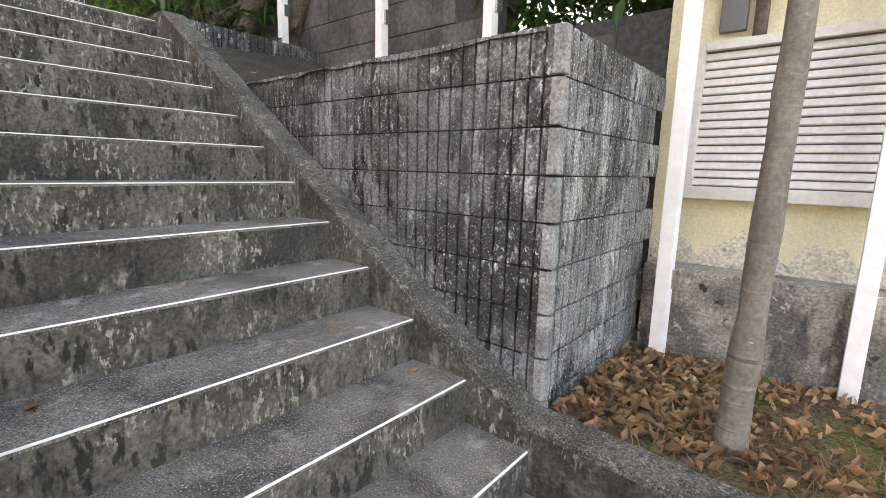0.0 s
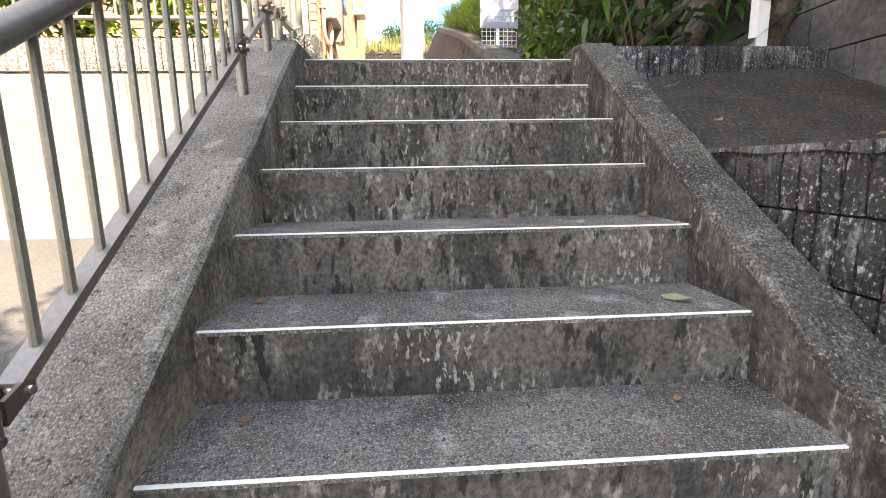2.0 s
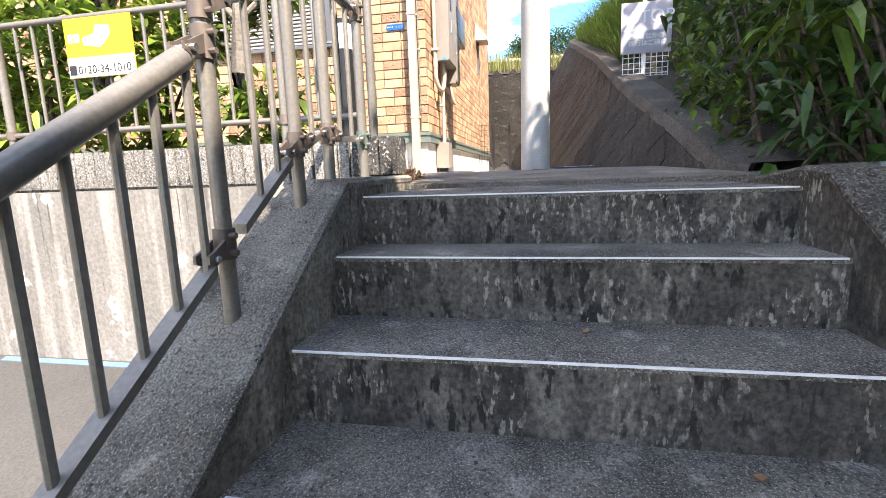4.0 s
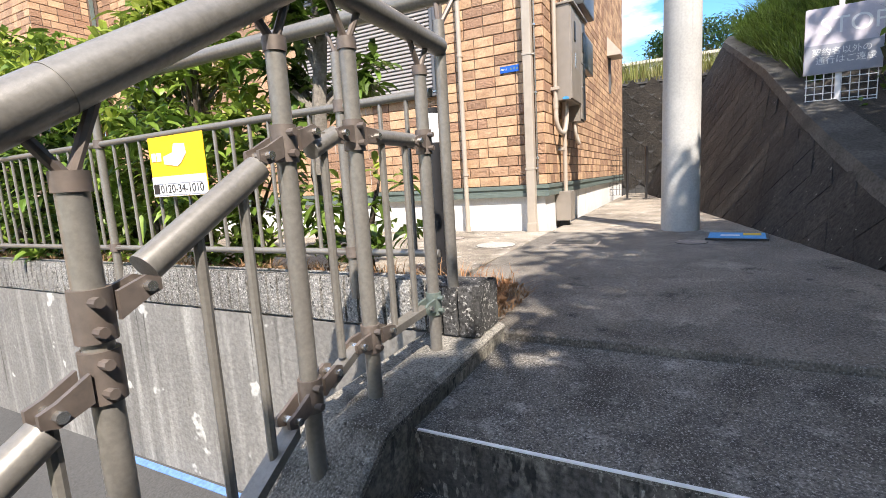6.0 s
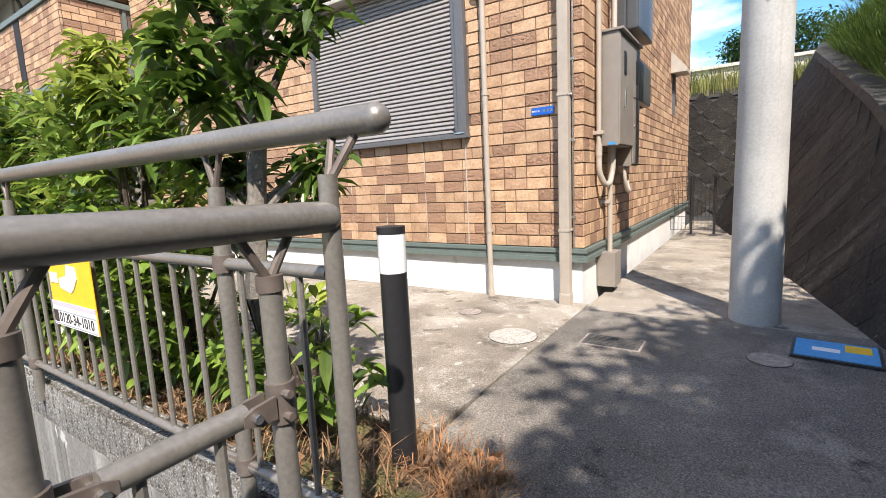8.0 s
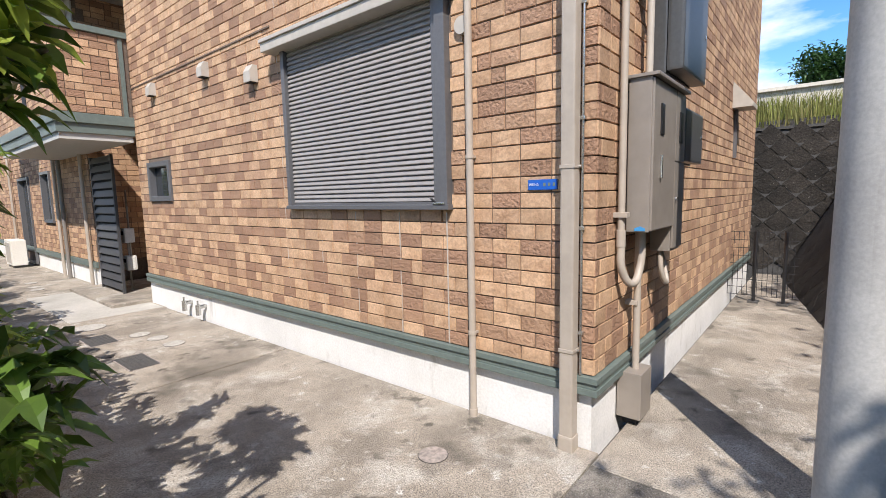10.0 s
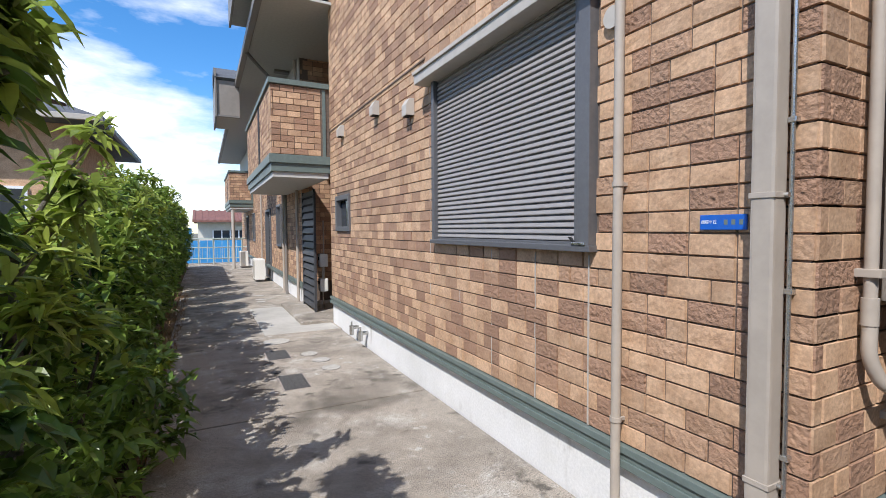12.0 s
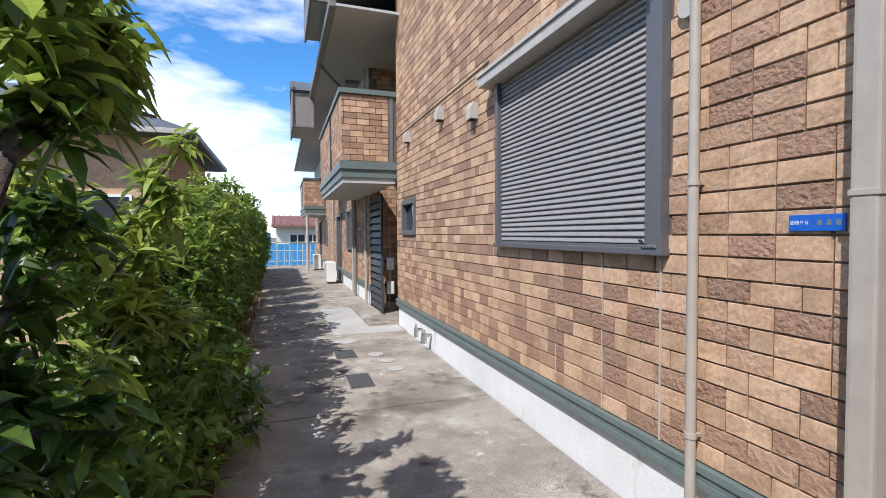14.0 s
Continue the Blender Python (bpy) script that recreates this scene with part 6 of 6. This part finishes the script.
def one_leaf(x, y, z, L, az, mat, label):
    bm = bmesh.new()
    pts_ = [(-.5, 0, .004), (-.2, .2, .014), (.15, .22, .012), (.5, 0, .02), (.15, -.2, .006), (-.2, -.2, .004)]
    vs = [bm.verts.new((x + (math.cos(az) * u - math.sin(az) * v) * L, y + (math.sin(az) * u + math.cos(az) * v) * L, z + w)) for u, v, w in pts_]
    c = bm.verts.new((x, y, z + .004))
    for i in range(6):
        bm.faces.new((vs[i], vs[(i + 1) % 6], c))
    mesh_thing("fallen_leaf", bm, M[mat], label, "leaf", "fallen leaves on the stairs")


for i, y, dx, L, az, mt in ((5, 1.40, .11, .10, .4, "leaf_pale"), (4, 1.50, .22, .05, 2.0, "dry"), (3, 1.47, .2, .045, .3, "dry"), (3, 1.2, .2, .04, .5, "straw"), (4, .24, .2, .05, .2, "straw"), (5, .25, .22, .05, 1.3, "dry"),
                            (7, 1.05, .13, .045, .7, "straw"), (7, 1.42, .2, .05, 2.2, "dry"), (8, 1.47, .12, .06, .3, "dry"), (10, 1.45, .2, .05, .4, "dry"), (9, .3, .2, .06, .1, "dry"), (6, 1.3, .2, .035, .2, "straw"), (2, .9, .2, .03, .8, "straw"), (4, 1.22, .06, .045, .5, "leaf_pale"), (4, 1.03, .24, .04, 2.6, "straw"), (6, .3, .2, .045, 1.0, "dry"), (8, .8, .2, .035, 2.0, "dry"), (9, 1.2, .1, .05, .9, "straw")):
    one_leaf(NX[i] - dx, y, NZ[i], L, az, mt, "small fallen leaf on a stair tread")

for x, y, L, az, mt in ((-3.02, 1.93, .09, .6, "leaf_pale"), (-2.6, 1.9, .06, 2.0, "dry"), (-2.2, 2.2, .06, 1.1, "straw"), (-1.6, 1.95, .05, .2, "dry"), (-1.0, 2.1, .06, 2.4, "dry")):
    one_leaf(x, y, 2.05 + .42 * max(0, (-.2 - x - 2.2) / .9) + .06 * (y - 1.69) / 1.3, L, az, mt, "fallen yellowed leaf on the terrace soil")

# dark trees and big-leaved bush above the stairs; some trees added for shade
def big_tree(name, x, y, z, h, cr, seed, mat="leaf_dark", n=120, lean=(0, 0)):
    r = random.Random(seed)
    pts = [(x + lean[0] * u + .04 * math.sin(5 * u), y + lean[1] * u, z - .2 + h * .75 * u) for u in (0, .25, .5, .75, 1)]
    limbs, tufts = [], []
    for k in range(10):
        a = r.uniform(0, 6.28)
        z0 = z + h * r.uniform(.3, .7)
        e = (x + lean[0] * .6 + math.cos(a) * cr * .8, y + lean[1] * .6 + math.sin(a) * cr * .8, z0 + h * r.uniform(.05, .3))
        limbs.append(((x + lean[0] * .5, y + lean[1] * .5, z0), ((x + e[0]) / 2, (y + e[1]) / 2, (z0 + e[2]) / 2 + .15), e, .04))
    tufts = crown_spots(x + lean[0], y + lean[1], z + h * .72, cr, cr, h * .34, n, 16, .22, seed)
    tree(name, "dark leafy tree above the terrace", pts, [.11, .09, .08, .06, .03], limbs, tufts, mat, .2, .075, seed)


def shade_tree(x, y, z, c, rr, n, seed):
    r = random.Random(seed)
    pts = [(x + (c[0] - x) * u + .05 * math.sin(6 * u), y + (c[1] - y) * u, z - .2 + (c[2] - z + .2) * u) for u in (0, .25, .5, .75, 1)]
    limbs = []
    for k in range(12):
        a = r.uniform(0, 6.28)
        u = r.uniform(.35, .8)
        s = (x + (c[0] - x) * u, y + (c[1] - y) * u, z + (c[2] - z) * u)
        e = (c[0] + math.cos(a) * rr[0] * .8, c[1] + math.sin(a) * rr[1] * .8, c[2] + r.uniform(-.3, .5))
        limbs.append((s, ((s[0] + e[0]) / 2, (s[1] + e[1]) / 2, (s[2] + e[2]) / 2 + .2), e, .035))
    tree("terrace_tree", "dark leafy tree added to shade the stairs and landing", pts, [.10, .085, .075, .055, .03], limbs, crown_spots(*c, *rr, n, 18, .2, seed), "leaf_dark", .2, .075, seed)


# Added trees: unseen crowns positioned by where their shadows fall.
shade_tree(-4.3, 2.5, 2.6, (-2.1, 3.85, 7.4), (1.8, 1.15, .9), 270, 51)
shade_tree(-5.0, 3.0, 2.8, (-3.6, 3.75, 6.6), (1.3, .8, .8), 140, 52)
big_tree("terrace_tree", -3.4, 4.6, 2.4, 5.0, 1.6, 53, n=110)
big_tree("terrace_tree", -.9, 5.0, 1.0, 6.0, 1.5, 54, n=90)
big_tree("terrace_tree", -9.5, 7.0, 5.5, 4.5, 1.8, 55, n=110)
big_tree("terrace_tree", -6.5, 4.6, 4.4, 3.4, 1.5, 56, n=150)
big_tree("terrace_tree", -9.2, 4.4, 5.4, 3.2, 1.6, 57, n=150)
# Further added crowns above the view, blocking sun and sky on this side.
shade_tree(-3.9, 2.9, 2.6, (-2.6, 2.95, 4.95), (1.4, 1.0, .75), 280, 58)
shade_tree(-5.4, 3.4, 3.0, (-4.2, 3.85, 6.3), (1.25, 1.0, .75), 190, 59)
shade_tree(-1.5, 3.6, 2.0, (-1.5, 2.75, 4.9), (1.5, .95, .75), 280, 60)
def bush(name, label, spots, mat, length, width, seed, droop=.6):
    t = empty_thing(name, label, "shrub")
    bm = bmesh.new()
    for s in spots[:: max(1, len(spots) // 10)]:
        trunk_mesh(bm, [(s[0], s[1] + .25, 2.5), (s[0], s[1] + .15, (2.5 + s[2]) / 2), (s[0], s[1], s[2])], [.014, .01, .004], 6, .001)
    tagged(part("stem", bm, M["bark_dark"], t, smooth=True), kind="stuff")
    ob = new("crown", leaf_mesh("crown", M[mat], spots, length, width, droop, seed))
    ob.parent = t


r2 = random.Random(77)
bush("broadleaf_bush", "dark drooping broad-leaved bush behind the low wall", [(-4.0 - 2.2 * r2.random(), 1.95 + 1.0 * r2.random(), 2.75 + 2.0 * r2.random(), 9, .12) for _ in range(150)], "leaf_dark", .15, .052, 61, .7)
bush("terrace_bush", "dense dark bush in front of the garden wall", [(-3.6 - 1.2 * r2.random(), 1.75 + 1.6 * r2.random(), 2.65 + .9 * r2.random() ** 1.5, 8, .1) for _ in range(60)], "leaf_dark", .16, .05, 62, .8)
bush("garden_hedge", "dark hedge above the grey garden wall", [(-.1 - 1.6 * r2.random(), 3.25 + .7 * r2.random(), 2.2 + 1.5 * r2.random(), 14, .13) for _ in range(260)], "leaf_dark", .14, .05, 63, .6)
spots = []
for _ in range(230):
    x = -4.5 - 3.0 * r2.random()
    y = 1.78 + (-4.9 - x) * .2 + 1.2 * r2.random() ** 1.3
    spots.append((x, max(y, 1.8), 2.75 + 1.9 * r2.random(), 11, .09))
bush("ivy_bush", "dense small-leaved green bush on the bank above the stone wall", spots, "leaf_tree", .095, .046, 64, .6)
r3 = random.Random(12)
droop_spots = [(-4.25 + r3.gauss(0, .10), 1.93 + r3.gauss(0, .09), 3.12 + .16 * r3.random(), 5, .02) for _ in range(9)]
bush("drooping_bush", "bush with long drooping green leaves behind the kerb", droop_spots, "leaf_tree", .185, .052, 65, 1.1)
t = empty_thing("forked_tree", "forked brown trunk behind the low block course", "tree")
bm = bmesh.new()
trunk_mesh(bm, [(-4.15, 2.40, 2.4), (-4.17, 2.38, 2.75), (-4.2, 2.36, 2.95)], [.085, .07, .06], 12, .005)
part("trunk", bm, M["bark_dark"], t, smooth=True)
for e in (((-4.2, 2.36, 2.9), (-4.22, 2.47, 3.2), (-4.3, 2.66, 3.9)), ((-4.2, 2.36, 2.9), (-4.24, 2.32, 3.3), (-4.2, 2.30, 4.2)), ((-4.2, 2.37, 2.88), (-4.1, 2.6, 3.05), (-4.0, 2.85, 3.5))):
    bm = bmesh.new()
    trunk_mesh(bm, list(e), [.045, .035, .02], 10, .003)
    part("limb", bm, M["bark_dark"], t, smooth=True)
ob = tagged(new("crown", leaf_mesh("crown", M["leaf_dark"], crown_spots(-4.2, 2.6, 4.3, .8, .6, .5, 60, 14, .12, 66), .16, .06, .6, 66)), kind="stuff")
ob.parent = t
# grass on the slope and hill
P = []
for _ in range(14000):
    x = -7.7 - 8.4 * r2.random()
    yb = base_y(x) + .5 * (cap_z(x) - G) + .22
    y = yb + 4.0 * r2.random() ** 1.4
    if x < -8.3 or y > 2.35:
        P.append((x, y, slope_z(x, y) - .02))
tagged(new("slope_grass", blade_mesh("slope_grass", M["grass"], np.array(P), .5, 1.0, .014, 5)), "long green grass on the hillside", "grass", kind="stuff")
P = [(-14.95 - 6 * r2.random(), -3 + 6.5 * r2.random(), 5.2 + 0.0) for _ in range(5000)]
P = [(x, y, 5.15 + max(0, -14.85 - x) * .12) for x, y, z in P]
tagged(new("hill_grass", blade_mesh("hill_grass", M["grass_dry"], np.array(P), .7, .35, .02, 6)), "long pale grass above the alley wall", "grass", kind="stuff")

for y, w_ in ((.2, .9), (2.2, 1.6), (5.2, 1.8)):
    big_tree("hill_tree", -27.0, y, 6.6, 2.0 + .35 * w_, w_, 95 + int(y * 10), n=170)

# ---- bricks of the two near walls ----
near, rest = [], []
CORNER = -.462
for k in range(54):
    rest.append((CORNER, ROW0 + k * BH, WY + .002 - CORNER))
for u, z, L in brick_rows(-7.14, CORNER, ROW0, 8.2, [SH, SW], 11):
    (near if (u > -1.62 and z < 5.6) else rest).append((u, z, L))
for u, z, L in near[:300]:
    src = full_b if abs(L - BL) < .01 else half_b if abs(L - BL / 2) < .01 else None
    if src is None:
        rest.append((u, z, L))
        continue
    ob = new("brick", rnd.choice(src))
    ob.parent = front
    ob.location = (WX - .008, u, z)
joined_bricks("bricks", front, "y", WX, rest + near[300:])
joined_bricks("bricks", side, "x", WY, brick_rows(-13.6, WX + .002, ROW0, 8.2, [], 12))
